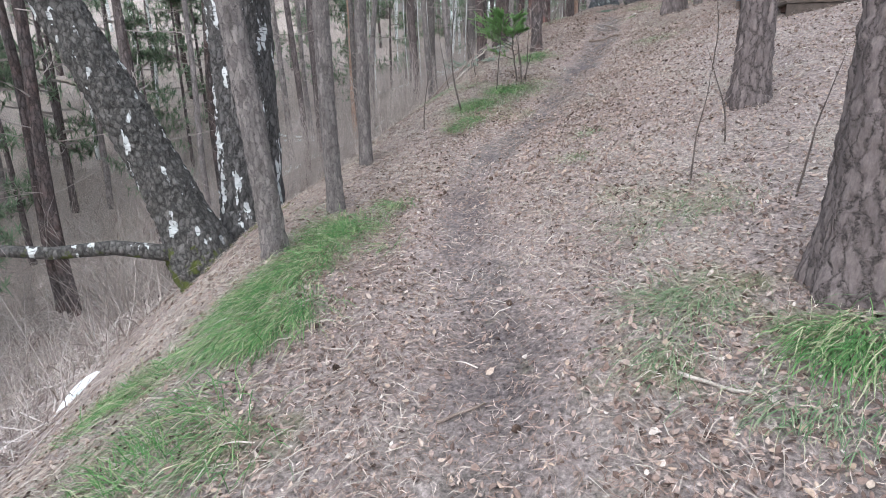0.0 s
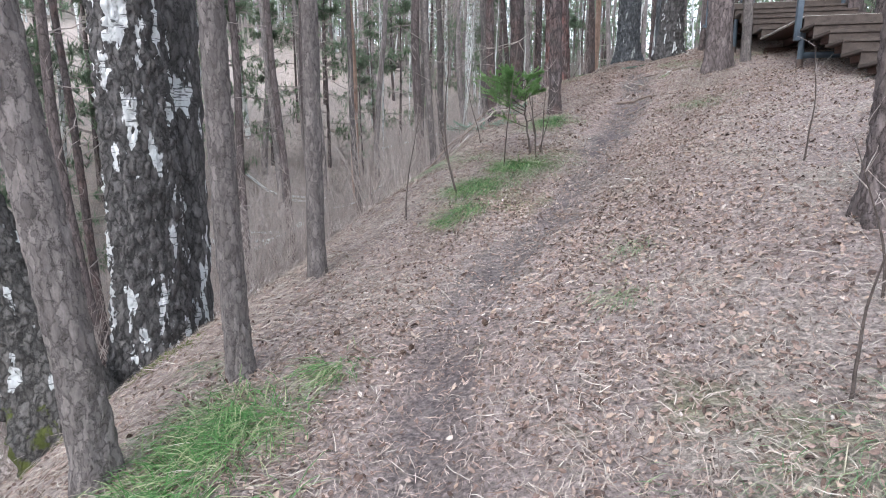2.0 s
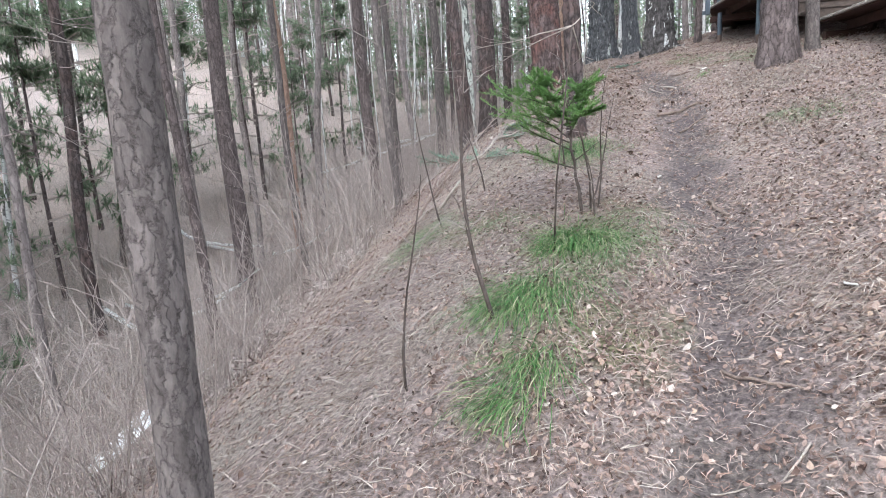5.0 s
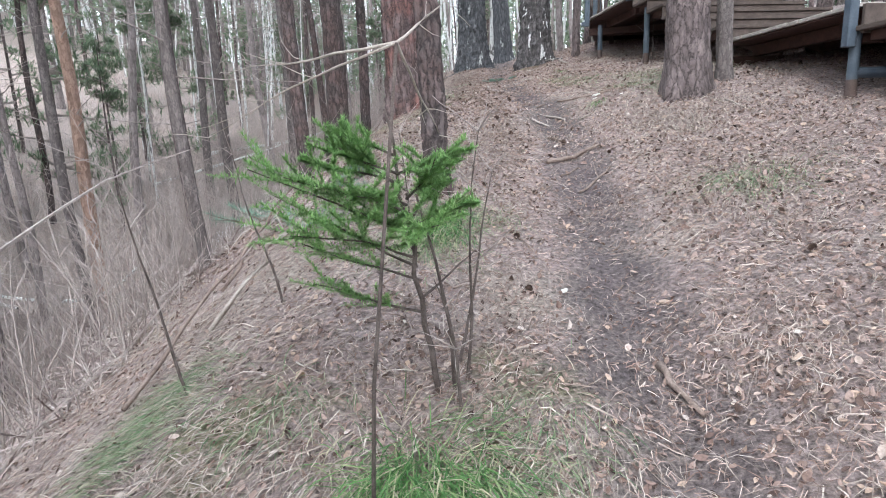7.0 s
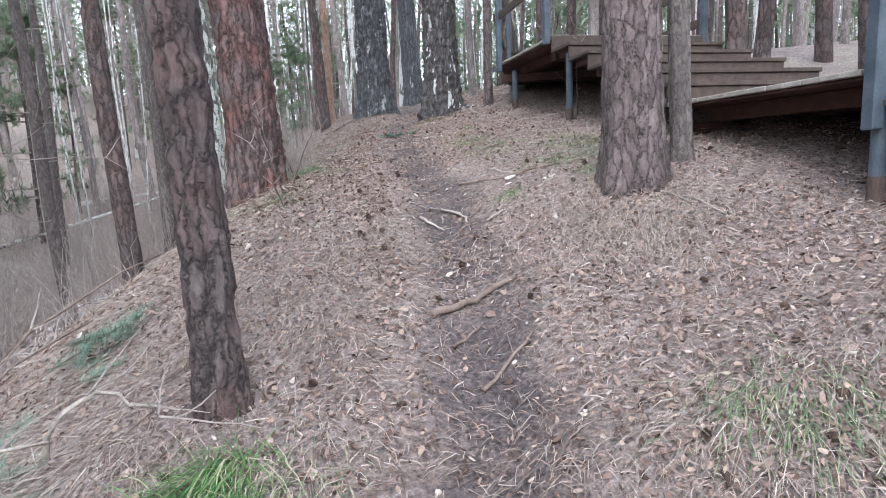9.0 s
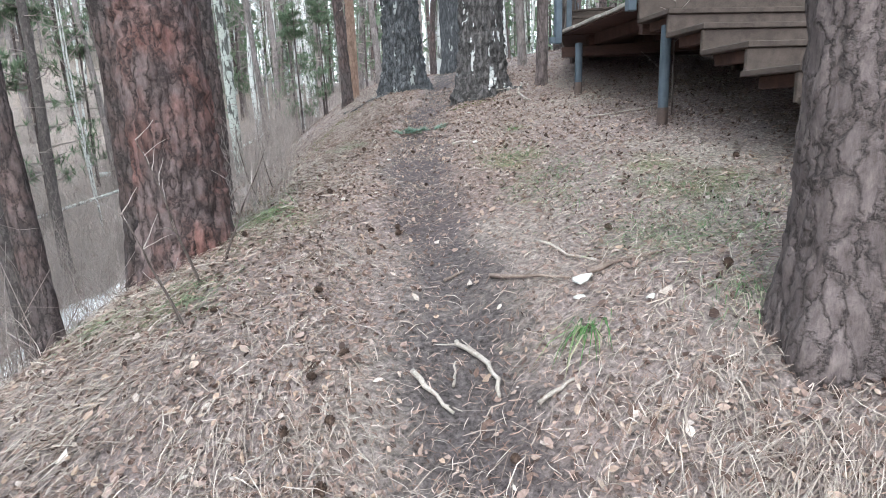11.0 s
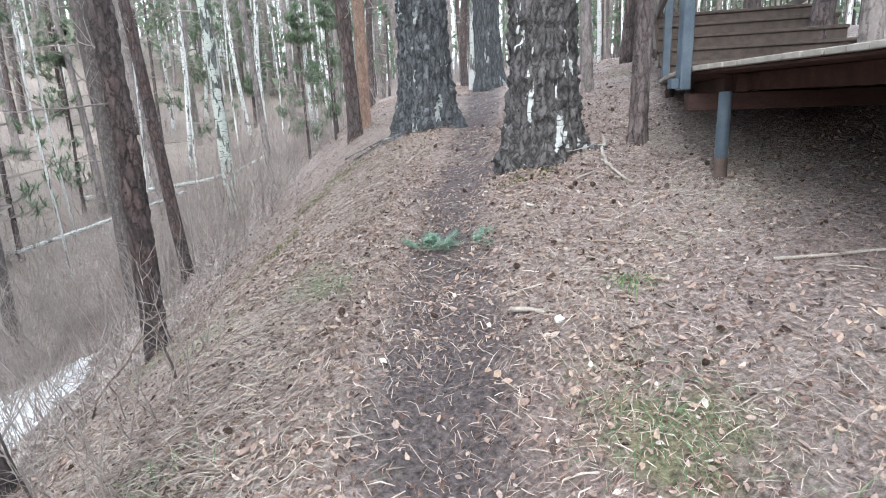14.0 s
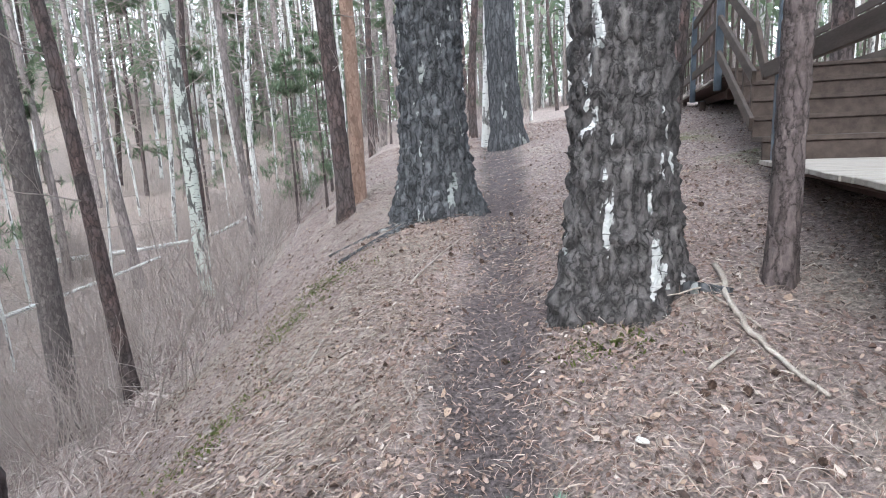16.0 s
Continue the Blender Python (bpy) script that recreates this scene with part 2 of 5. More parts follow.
M["leaves"] = islands("fallen_leaves", [(0, (0.05, 0.032, 0.026)), (0.28, (0.13, 0.085, 0.068)), (0.55, (0.235, 0.165, 0.137)), (0.8, (0.31, 0.232, 0.197)), (0.9, (0.37, 0.27, 0.20)), (0.96, (0.40, 0.325, 0.28)), (1, (0.52, 0.46, 0.41))], 0.7)
M["pine_litter"] = islands("pine_needle_litter", [(0, (0.13, 0.08, 0.062)), (0.4, (0.29, 0.19, 0.15)), (0.8, (0.43, 0.32, 0.27)), (1, (0.58, 0.48, 0.42))], 0.7)
M["brush"] = islands("bare_brushwood", [(0, (0.20, 0.155, 0.14)), (0.5, (0.36, 0.30, 0.275)), (1, (0.54, 0.48, 0.445))], 0.85)
M["cone"] = grainy("pine_cone", [(0.3, (0.045, 0.03, 0.024)), (0.7, (0.15, 0.10, 0.075))], 40)
M["dead_wood"] = grainy("dead_wood", [(0.3, (0.13, 0.095, 0.08)), (0.7, (0.28, 0.22, 0.185))], 9, stretch=(1, 1, 1))
M["thin_bark"] = grainy("dark_sapling_bark", [(0.3, (0.055, 0.043, 0.038)), (0.7, (0.15, 0.122, 0.108))], 14)
M["pale_wood"] = grainy("pale_bare_wood", [(0.3, (0.29, 0.25, 0.215)), (0.7, (0.47, 0.42, 0.37))], 9)
M["chip"] = grainy("white_chip", [(0.3, (0.55, 0.54, 0.50)), (0.7, (0.75, 0.74, 0.70))], 20)
M["snow"] = grainy("old_snow", [(0.3, (0.72, 0.74, 0.77)), (0.7, (0.86, 0.87, 0.88))], 1.2, 0.6, relief=0.3)
M["plank"] = grainy("weathered_plank", [(0.3, (0.055, 0.042, 0.036)), (0.7, (0.10, 0.078, 0.066))], 2.0, 0.8, stretch=(6, 0.8, 6), relief=0.35, distance=0.006, spread=0.22)
M["plank_grey"] = grainy("grey_deck_plank", [(0.3, (0.24, 0.215, 0.19)), (0.7, (0.36, 0.33, 0.295))], 2.0, 0.8, stretch=(0.8, 6, 6), relief=0.3, distance=0.005, spread=0.2)
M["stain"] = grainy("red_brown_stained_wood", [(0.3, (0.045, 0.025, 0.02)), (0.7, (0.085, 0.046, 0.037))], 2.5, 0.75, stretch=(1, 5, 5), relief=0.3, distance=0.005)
M["steel"] = grainy("blue_grey_painted_steel", [(0.35, (0.055, 0.072, 0.092)), (0.65, (0.095, 0.117, 0.142))], 5, 0.45, relief=0.15, distance=0.002, spread=0.12)
M["rust"] = grainy("rusty_steel_foot", [(0.3, (0.075, 0.055, 0.05)), (0.7, (0.13, 0.095, 0.08))], 14, 0.85)
M["moss"] = grainy("moss_cushion", [(0.3, (0.07, 0.09, 0.02)), (0.7, (0.15, 0.17, 0.045))], 18, relief=1.0)


def ground_material():
    """Pine litter and old leaves, with bare dark soil along the trodden line."""
    m, n, l, b = material("forest_floor", 0.95)
    co = n.new("ShaderNodeTexCoord").outputs["Object"]
    a = noise_tex(n, l, co, 0.8, 5)
    f = noise_tex(n, l, co, 38, 7, rough=0.75)
    v = n.new("ShaderNodeTexVoronoi")
    v.inputs["Scale"].default_value = 34
    l.new(co, v.inputs[0])
    vr = ramp(n, [(0.0, (0.55,) * 3), (1.0, (1.5,) * 3)])
    l.new(v.outputs["Color"], vr.inputs[0])
    base = ramp(n, [(0.3, (0.235, 0.182, 0.165)), (0.52, (0.29, 0.235, 0.218)), (0.72, (0.34, 0.295, 0.25))])
    l.new(a.outputs[0], base.inputs[0])
    specks = ramp(n, [(0.32, (0.22,) * 3), (0.46, (0.8,) * 3), (0.56, (1.15,) * 3), (0.68, (1.9,) * 3)])
    l.new(f.outputs[0], specks.inputs[0])
    col = mix(n, l, 1.0, base.outputs[0], specks.outputs[0], "MULTIPLY")
    flake = mix(n, l, 0.5, col, mix(n, l, 1.0, col, vr.outputs[0], "MULTIPLY"))
    at = n.new("ShaderNodeAttribute")
    at.attribute_name = "soil"
    add = n.new("ShaderNodeMath")
    add.operation = "MULTIPLY_ADD"
    mid = noise_tex(n, l, co, 3.2, 7, rough=0.7)
    l.new(mid.outputs[0], add.inputs[0])
    add.inputs[1].default_value = 1.6
    l.new(at.outputs["Fac"], add.inputs[2])
    scaled = n.new("ShaderNodeMath")
    scaled.operation = "MULTIPLY"
    scaled.inputs[1].default_value = 0.5
    l.new(add.outputs[0], scaled.inputs[0])
    sr = ramp(n, [(0.57, (0,) * 3), (0.75, (0.45,) * 3), (0.97, (1,) * 3)])
    l.new(scaled.outputs[0], sr.inputs[0])
    soil = mix(n, l, 1.0, (0.085, 0.071, 0.073), specks.outputs[0], "MULTIPLY")
    col = mix(n, l, mix(n, l, 1.0, sr.outputs[0], (0.85,) * 3, "MULTIPLY"), flake, soil)
    at2 = n.new("ShaderNodeAttribute")
    at2.attribute_name = "moss"
    add2 = n.new("ShaderNodeMath")
    l.new(at2.outputs["Fac"], add2.inputs[0])
    g2 = noise_tex(n, l, co, 3.0, 5)
    l.new(g2.outputs[0], add2.inputs[1])
    gr = ramp(n, [(0.66, (0,) * 3), (0.9, (0.6,) * 3)])
    l.new(add2.outputs[0], gr.inputs[0])
    col = mix(n, l, gr.outputs[0], col, mix(n, l, 1.0, (0.15, 0.17, 0.06), specks.outputs[0], "MULTIPLY"))
    at3 = n.new("ShaderNodeAttribute")
    at3.attribute_name = "grassland"
    col = mix(n, l, at3.outputs["Fac"], col, mix(n, l, 1.0, (0.37, 0.31, 0.275), specks.outputs[0], "MULTIPLY"))
    l.new(col, b.inputs["Base Color"])
    bump(n, l, b, f.outputs[0], 0.9, 0.035)
    return m


M["ground"] = ground_material()


# ---- mesh helpers ----
class Buffer:
    """Collects vertices and faces for one mesh."""

    def __init__(self):
        self.v, self.f = [], []

    def tube(self, pts, radii, sides=6, cap=True):
        start = len(self.v)
        n = len(pts)
        for i, p in enumerate(pts):
            a, b = Vector(pts[max(i - 1, 0)]), Vector(pts[min(i + 1, n - 1)])
            d = (b - a).normalized()
            x = d.orthogonal().normalized() if abs(d.z) < 0.9 else Vector((1, 0, 0)).cross(d).normalized()
            y = d.cross(x)
            for k in range(sides):
                t = 2 * math.pi * k / sides
                q = Vector(p) + (x * math.cos(t) + y * math.sin(t)) * radii[i]
                self.v.append(q[:])
        for i in range(n - 1):
            for k in range(sides):
                j = (k + 1) % sides
                self.f.append((start + i * sides + k, start + i * sides + j, start + (i + 1) * sides + j, start + (i + 1) * sides + k))
        if cap:
            self.f.append(tuple(start + k for k in reversed(range(sides))))
            self.f.append(tuple(start + (n - 1) * sides + k for k in range(sides)))

    def blade(self, p, d, length, width, droop, side=None):
        """A thin bent strip: grass blade or needle."""
        p, d = Vector(p), Vector(d).normalized()
        s = side if side else d.cross(Vector((0, 0, 1)))
        s = (s if s.length > 1e-4 else Vector((1, 0, 0))).normalized() * width
        a = p + d * length * 0.5 - Vector((0, 0, droop * length * 0.22))
        b = p + d * length - Vector((0, 0, droop * length))
        k = len(self.v)
        self.v += [(p - s)[:], (p + s)[:], (a + s * 0.85)[:], (a - s * 0.85)[:], b[:]]
        self.f += [(k, k + 1, k + 2, k + 3), (k + 3, k + 2, k + 4)]

    def mesh(self, name, smooth=False):
        me = bpy.data.meshes.new(name)
        me.from_pydata(self.v, [], self.f)
        if smooth:
            me.polygons.foreach_set("use_smooth", [True] * len(me.polygons))
        me.update()
        return me


def part(name, geometry, mat, parent=None, label="", smooth=False):
    """Links one mesh object, under its thing if it has one."""
    me = geometry.mesh(name, smooth) if isinstance(geometry, Buffer) else geometry
    if isinstance(geometry, bmesh.types.BMesh):
        me = bpy.data.meshes.new(name)
        geometry.to_mesh(me)
        geometry.free()
    if not me.materials:
        me.materials.append(mat)
    ob = new(name, me)
    ob.parent = parent
    return tagged(ob, label)


def thing(name, x, y, z, label, category, group="", rz=0.0):
    ob = new(name)
    ob.empty_display_size = 0.2
    ob.matrix_world = pose(x, y, z, 0, 0, rz)
    return tagged(ob, label, category, group)


def box(sx, sy, sz, bevel=0.006, at=(0, 0, 0), turn=None, seed=0):
    """A board with softened, slightly uneven edges."""
    bm = bmesh.new()
    bmesh.ops.create_cube(bm, size=1, matrix=Matrix.Diagonal((sx, sy, sz, 1)))
    if bevel:
        bmesh.ops.bevel(bm, geom=bm.edges[:], offset=bevel, segments=1, affect="EDGES")
    m = Matrix.Translation(at)
    if turn:
        m = m @ turn
    bmesh.ops.transform(bm, matrix=m, verts=bm.verts)
    return bm


def ground_z(x, y):
    return float(height(x, y)) + lump(x, y)


def lump(x, y):
    return 0.035 * noise.noise((x * 1.3, y * 1.3, 3.0)) + 0.016 * noise.noise((x * 5.0, y * 5.0, 7.0))


# ---- ground: one sheet, fine under the walk and coarse to the horizon ----
def spaced(a, b, fine, lo, hi, grow=1.16):
    line = list(np.arange(a, b, fine))
    step, p = fine, line[-1]
    while p < hi:
        step *= grow
        p += step
        line.append(p)
    step, p, front = fine, a, []
    while p > lo:
        step *= grow
        p -= step
        front.append(p)
    return np.array(front[::-1] + line)


GREEN = [(-0.79, 4.1), (-0.93, 3.24), (-0.51, 4.51), (-1.43, 2.75), (-1.54, 2.35), (-1.01, 1.79), (-0.73, 2.0), (1.27, 2.56), (1.62, 2.61), (1.78, 2.1),
         (1.11, 2.16), (-0.73, 4.7), (-0.69, 3.9), (0.52, 7.59), (1.56, 9.3), (1.13, 8.56), (0.62, 9.51), (1.79, 3.71), (1.35, 4.13)]


SHEET = []


def surface(u, v):
    """Height of the finished ground sheet at many places at once."""
    us, vs, Z = SHEET
    i = np.clip(np.searchsorted(us, u) - 1, 0, len(us) - 2)
    j = np.clip(np.searchsorted(vs, v) - 1, 0, len(vs) - 2)
    a, b = (u - us[i]) / (us[i + 1] - us[i]), (v - vs[j]) / (vs[j + 1] - vs[j])
    return (Z[i, j] * (1 - a) + Z[i + 1, j] * a) * (1 - b) + (Z[i, j + 1] * (1 - a) + Z[i + 1, j + 1] * a) * b


def patchy(u, v, k, ph):
    """A soft uneven field between 0 and 1."""
    f = np.sin(k * u + 1.7 * np.sin(0.8 * k * v + ph)) + np.sin(1.3 * k * v - 0.6 * k * u + 2.1 * ph) + 0.7 * np.sin(2.7 * k * (u + 0.6 * v) + ph)
    return np.clip(0.5 + 0.22 * f, 0, 1)


def worn(u, v):
    """How trodden the ground is: a winding line of uneven width, with gaps."""
    d = v - CREST_V(u) + 0.16 * (patchy(u, v, 1.6, 0.3) - 0.5) + 0.12 * (patchy(u, v, 6.0, 1.1) - 0.5)
    wide = 0.24 + 0.16 * patchy(u, v, 2.3, 2.2)
    return np.exp(-(d / wide) ** 4) * (0.55 + 0.45 * patchy(u, v, 4.0, 4.4))


def build_ground():
    us = spaced(-0.5, 24, 0.075, -160, 420)
    vs = spaced(-4.5, 4.5, 0.075, -330, 330)
    U, V = np.meshgrid(us, vs, indexing="ij")
    X, Y = to_xy(U, V)
    Z = height(X, Y)
    near = (np.abs(V) < 40) & (U < 80) & (U > -30)
    soil, moss = np.zeros(Z.shape), np.zeros(Z.shape)
    d = V - CREST_V(U)
    soil = (0.45 * np.exp(-(d / 0.42) ** 2) + 0.75 * worn(U, V)) * np.clip((U + 2) / 4, 0.4, 1) * np.where(U > 30, np.exp(-(U - 30) / 10), 1.0)
    soil *= np.interp(U, [0, 9, 13, 19], [0.7, 0.95, 1.08, 1.25])
    for gx, gy in GREEN:
        moss = np.maximum(moss, 0.3 * np.exp(-((X - gx) ** 2 + (Y - gy) ** 2) / 0.12))
    pale = np.clip((-V - 5.5) / 5, 0, 0.8)
    for gx, gy in [(3.0, 14.9), (5.4, 13.7), (5.3, 14.2), (2.6, 14.6), (0.9, 7.7), (1.0, 8.7), (0.4, 9.4), (2.3, 14.0), (4.9, 15.3), (8.6, 20.5), (9.0, 22.0)]:
        moss = np.maximum(moss, 0.36 * np.exp(-((X - gx) ** 2 + (Y - gy) ** 2) / 0.2))
    for i, j in zip(*np.nonzero(near)):
        Z[i, j] += lump(X[i, j], Y[i, j])
    far = ~near
    Z[far] += 0.5 * np.sin(X[far] * 0.11) * np.cos(Y[far] * 0.09)
    SHEET.extend((us, vs, Z))
    nu, nv = Z.shape
    idx = np.arange(nu * nv).reshape(nu, nv)
    quads = np.stack([idx[:-1, :-1], idx[1:, :-1], idx[1:, 1:], idx[:-1, 1:]], -1).reshape(-1, 4)
    me = bpy.data.meshes.new("ground")
    me.from_pydata(np.stack([X, Y, Z], -1).reshape(-1, 3).tolist(), [], quads[:, ::-1].tolist())
    me.polygons.foreach_set("use_smooth", [True] * len(me.polygons))
    for name, field in (("soil", soil), ("moss", moss), ("grassland", pale)):
        at = me.attributes.new(name, "FLOAT", "POINT")
        at.data.foreach_set("value", field.reshape(-1).astype(np.float32))
    me.update()
    me.materials.append(M["ground"])
    tagged(new("ground", me), "forest floor of brown pine litter and old leaves with a trodden path", "ground", kind="structure")


build_ground()


# ---- trees ----
def bark_push(p, plate, tall, depth):
    """How far bark plates stand out at p."""
    w = noise.noise_vector(p * 4.0) * 0.05
    q = Vector(((p.x + w.x) * plate, (p.y + w.y) * plate, (p.z + w.z) * plate * tall))
    dist, _ = noise.voronoi(q)
    edge = min((dist[1] - dist[0]) * 3.0, 1.0)
    return depth * (edge - 0.7) + depth * 0.9 * noise.noise(p * 22.0)


def trunk_mesh(d, tall_m, lean, sides, row, fine_to, plate=0.0, tall=0.3, depth=0.0, flare=0.35, sway=0.03, seed=0, roots=5):
    """A tapered trunk along a gently swaying axis, with root flare and bark plates."""
    rnd = random.Random(seed)
    ph, ph2 = rnd.uniform(0, 6.28), rnd.uniform(0, 6.28)
    zs = list(np.arange(-0.35, fine_to, row)) + list(np.linspace(fine_to, tall_m, 9))
    buf = Buffer()
    for z in zs:
        f = max(z, 0) / tall_m
        r = d / 2 * (1 - 0.8 * f ** 1.1) * (1 + flare * math.exp(-max(z, 0) / (0.45 * d + 0.05)))
        cx = lean[0] * z + sway * math.sin(z * 0.9 + ph)
        cy = lean[1] * z + sway * math.cos(z * 0.8 + ph2)
        for k in range(sides):
            a = 2 * math.pi * k / sides
            rr = r * (1 + 0.045 * math.sin(2 * a + ph) + 0.02 * math.sin(3 * a + ph2 + z))
            rr *= 1 + 0.32 * flare * math.exp(-max(z, 0) / (0.5 * d)) * math.sin(roots * a + ph2)
            p = Vector((math.cos(a) * rr, math.sin(a) * rr, z))
            if depth and z <= fine_to:
                rr += bark_push(p + Vector((seed * 1.7, 0, 0)), plate, tall, depth)
            buf.v.append((cx + math.cos(a) * rr, cy + math.sin(a) * rr, z))
    n = len(zs)
    for i in range(n - 1):
        for k in range(sides):
            j = (k + 1) % sides
            buf.f.append((i * sides + k, i * sides + j, (i + 1) * sides + j, (i + 1) * sides + k))
    buf.f.append(tuple((n - 1) * sides + k for k in range(sides)))
    return buf


def wander(rnd, p, d, length, steps, bend=0.25, rise=0.0):
    pts, p, d = [Vector(p)], Vector(p), Vector(d).normalized()
    for _ in range(steps):
        d = (d + Vector((rnd.uniform(-1, 1), rnd.uniform(-1, 1), rnd.uniform(-1, 1) + rise)) * bend).normalized()
        p = p + d * (length / steps)
        pts.append(p.copy())
    return pts


def taper(n, a, b):
    return [a + (b - a) * i / (n - 1) for i in range(n)]


def bare_limbs(seed, count, z0, z1, length, r=0.012, rise=0.05, twigs=3):
    """Dead and leafless side limbs with twigs."""
    rnd = random.Random(seed)
    buf = Buffer()
    for _ in range(count):
        z, a = rnd.uniform(z0, z1), rnd.uniform(0, 6.28)
        ln = length * rnd.uniform(0.4, 1.1)
        pts = wander(rnd, (0, 0, z), (math.cos(a), math.sin(a), rnd.uniform(-0.15, 0.4)), ln, 6, 0.22, rise)
        buf.tube(pts, taper(7, r * rnd.uniform(0.7, 1.3), r * 0.25), 4, False)
        for _ in range(twigs):
            q = pts[rnd.randint(2, 6)]
            d = (pts[-1] - pts[0]).normalized() + Vector((rnd.uniform(-1, 1), rnd.uniform(-1, 1), rnd.uniform(-0.4, 0.8))) * 0.8
            tw = wander(rnd, q, d, ln * rnd.uniform(0.2, 0.5), 4, 0.3, rise)
            buf.tube(tw, taper(5, r * 0.4, r * 0.12), 3, False)
    return buf


def pine_crown(seed, z0, z1, reach, limbs=26, tufts=9, needles=14, length=0.16, width=0.006):
    """Limbs with tufts of needles, uneven and with gaps."""
    rnd = random.Random(seed)
    wood, green = Buffer(), Buffer()
    for i in range(limbs):
        f = rnd.random()
        z, a = z0 + (z1 - z0) * f, rnd.uniform(0, 6.28)
        ln = reach * (1.0 - 0.65 * f) * rnd.uniform(0.5, 1.1)
        pts = wander(rnd, (0, 0, z), (math.cos(a), math.sin(a), rnd.uniform(-0.1, 0.35)), ln, 5, 0.2, 0.05)
        wood.tube(pts, taper(6, 0.03, 0.006), 4, False)
        for _ in range(tufts):
            c = pts[rnd.randint(2, 5)] + Vector((rnd.gauss(0, 1), rnd.gauss(0, 1), rnd.gauss(0, 0.5))) * ln * 0.13
            for _ in range(needles):
                d = Vector((rnd.gauss(0, 1), rnd.gauss(0, 1), rnd.gauss(0.3, 0.7)))
                green.blade(c, d, length * rnd.uniform(0.7, 1.4), width, 0.05)
    return wood, green


CROWN = []
for k in range(3):
    w, g = pine_crown(40 + k, 7.5, 16.0, 2.3, 24, 5, 7, 0.34, 0.024)
    CROWN.append((w.mesh("limbs", True), g.mesh("crown")))
LOW_LIMBS = [bare_limbs(60 + k, 16, 1.6, 8.0, 1.5, 0.011).mesh("branchwork", True) for k in range(3)]
BIRCH_LIMBS = [bare_limbs(70 + k, 26, 3.5, 13.0, 2.2, 0.018, 0.25, 5).mesh("bare_crown", True) for k in range(2)]
for w, g in CROWN:
    w.materials.append(M["twig"])
    g.materials.append(M["needles"])
for me in LOW_LIMBS + BIRCH_LIMBS:
    me.materials.append(M["twig"])


def tree(name, x, y, d, mat, label, lean=(0, 0), tall_m=16, detail=1, plate=9, tall=0.3, depth=0.0, flare=0.35, crown=True, limbs=True, seed=0, sway=0.03, group="", fine_to=4.2, dz=0.0):
    """One standing tree: trunk, side limbs and crown."""
    z = float(height(x, y)) + dz
    root = thing(name, x, y, z, label, "tree", group)
    sides, row = ((72, 0.03) if detail == 2 else (28, 0.09) if detail == 1 else (12, 0.5))
    part("trunk", trunk_mesh(d, tall_m, lean, sides, row, fine_to, plate, tall, depth, flare, sway, seed), mat, root, smooth=True)
    tilt = pose(0, 0, 0, math.degrees(-math.atan(lean[1])), math.degrees(math.atan(lean[0])), 0)
    spin = pose(0, 0, 0, 0, 0, (seed * 47) % 360)
    if limbs:
        tagged(part("branchwork", LOW_LIMBS[seed % 3] if "pine" in name else BIRCH_LIMBS[seed % 2], None, root), kind="stuff").matrix_basis = tilt @ spin
    if crown and "pine" in name:
        k = tall_m / 16.0
        for which, nm in ((0, "crown_wood"), (1, "crown")):
            tagged(part(nm, CROWN[seed % 3][which], None, root), kind="stuff").matrix_basis = tilt @ spin @ Matrix.Diagonal((k, k, k, 1))
    return root


# leaning and twin birches at the edge of the bank
lb = tree("birch_tree", -2.36, 5.66, 0.52, M["birch_lichen"], "leaning old birch with cracked bark, white patches and moss", (-0.47, 0.08), 13, 2, 17, 0.55, 0.026, 0.45, False, False, 1, 0.05, dz=0.12)
low = Buffer()
low.tube([(-0.05, 0, 0.12), (-0.35, -0.1, 0.13), (-0.8, -0.15, 0.2), (-1.4, -0.2, 0.16), (-2.2, -0.3, 0.24), (-3.2, -0.3, 0.45)], [0.11, 0.085, 0.075, 0.065, 0.055, 0.02], 12)
part("low_limb", low, M["birch_lichen"], lb, "low mossy horizontal limb", True)
tree("birch_tree", -2.1, 6.4, 0.56, M["birch_rough"], "stout old birch with black furrowed bark and white streaks", (0.005, 0.02), 17, 2, 17, 0.45, 0.03, 0.28, False, True, 2, 0.03, dz=0.02)
tree("birch_tree", -2.05, 6.95, 0.36, M["birch_rough"], "birch with white-streaked dark bark behind its twin", (0.03, 0.03), 16, 1, 9, 0.35, 0.02, 0.3, False, True, 3)
tree("pine_tree", -1.17, 4.2, 0.185, M["grey_bark"], "slim grey-brown pine leaning beside the grassy bank edge", (-0.075, 0.02), 13, 2, 20, 0.3, 0.008, 0.25, True, False, 4)
tree("pine_tree", -0.79, 5.05, 0.155, M["grey_bark"], "slim grey-brown pine on the edge of the bank", (-0.02, 0.0), 13, 2, 20, 0.3, 0.007, 0.2, True, False, 5)
tree("pine_tree", -0.70, 6.52, 0.15, M["grey_bark"], "slim dark grey pine on the edge of the bank", (-0.02, 0.02), 13, 1, 20, 0.3, 0.007, 0.2, True, False, 6)
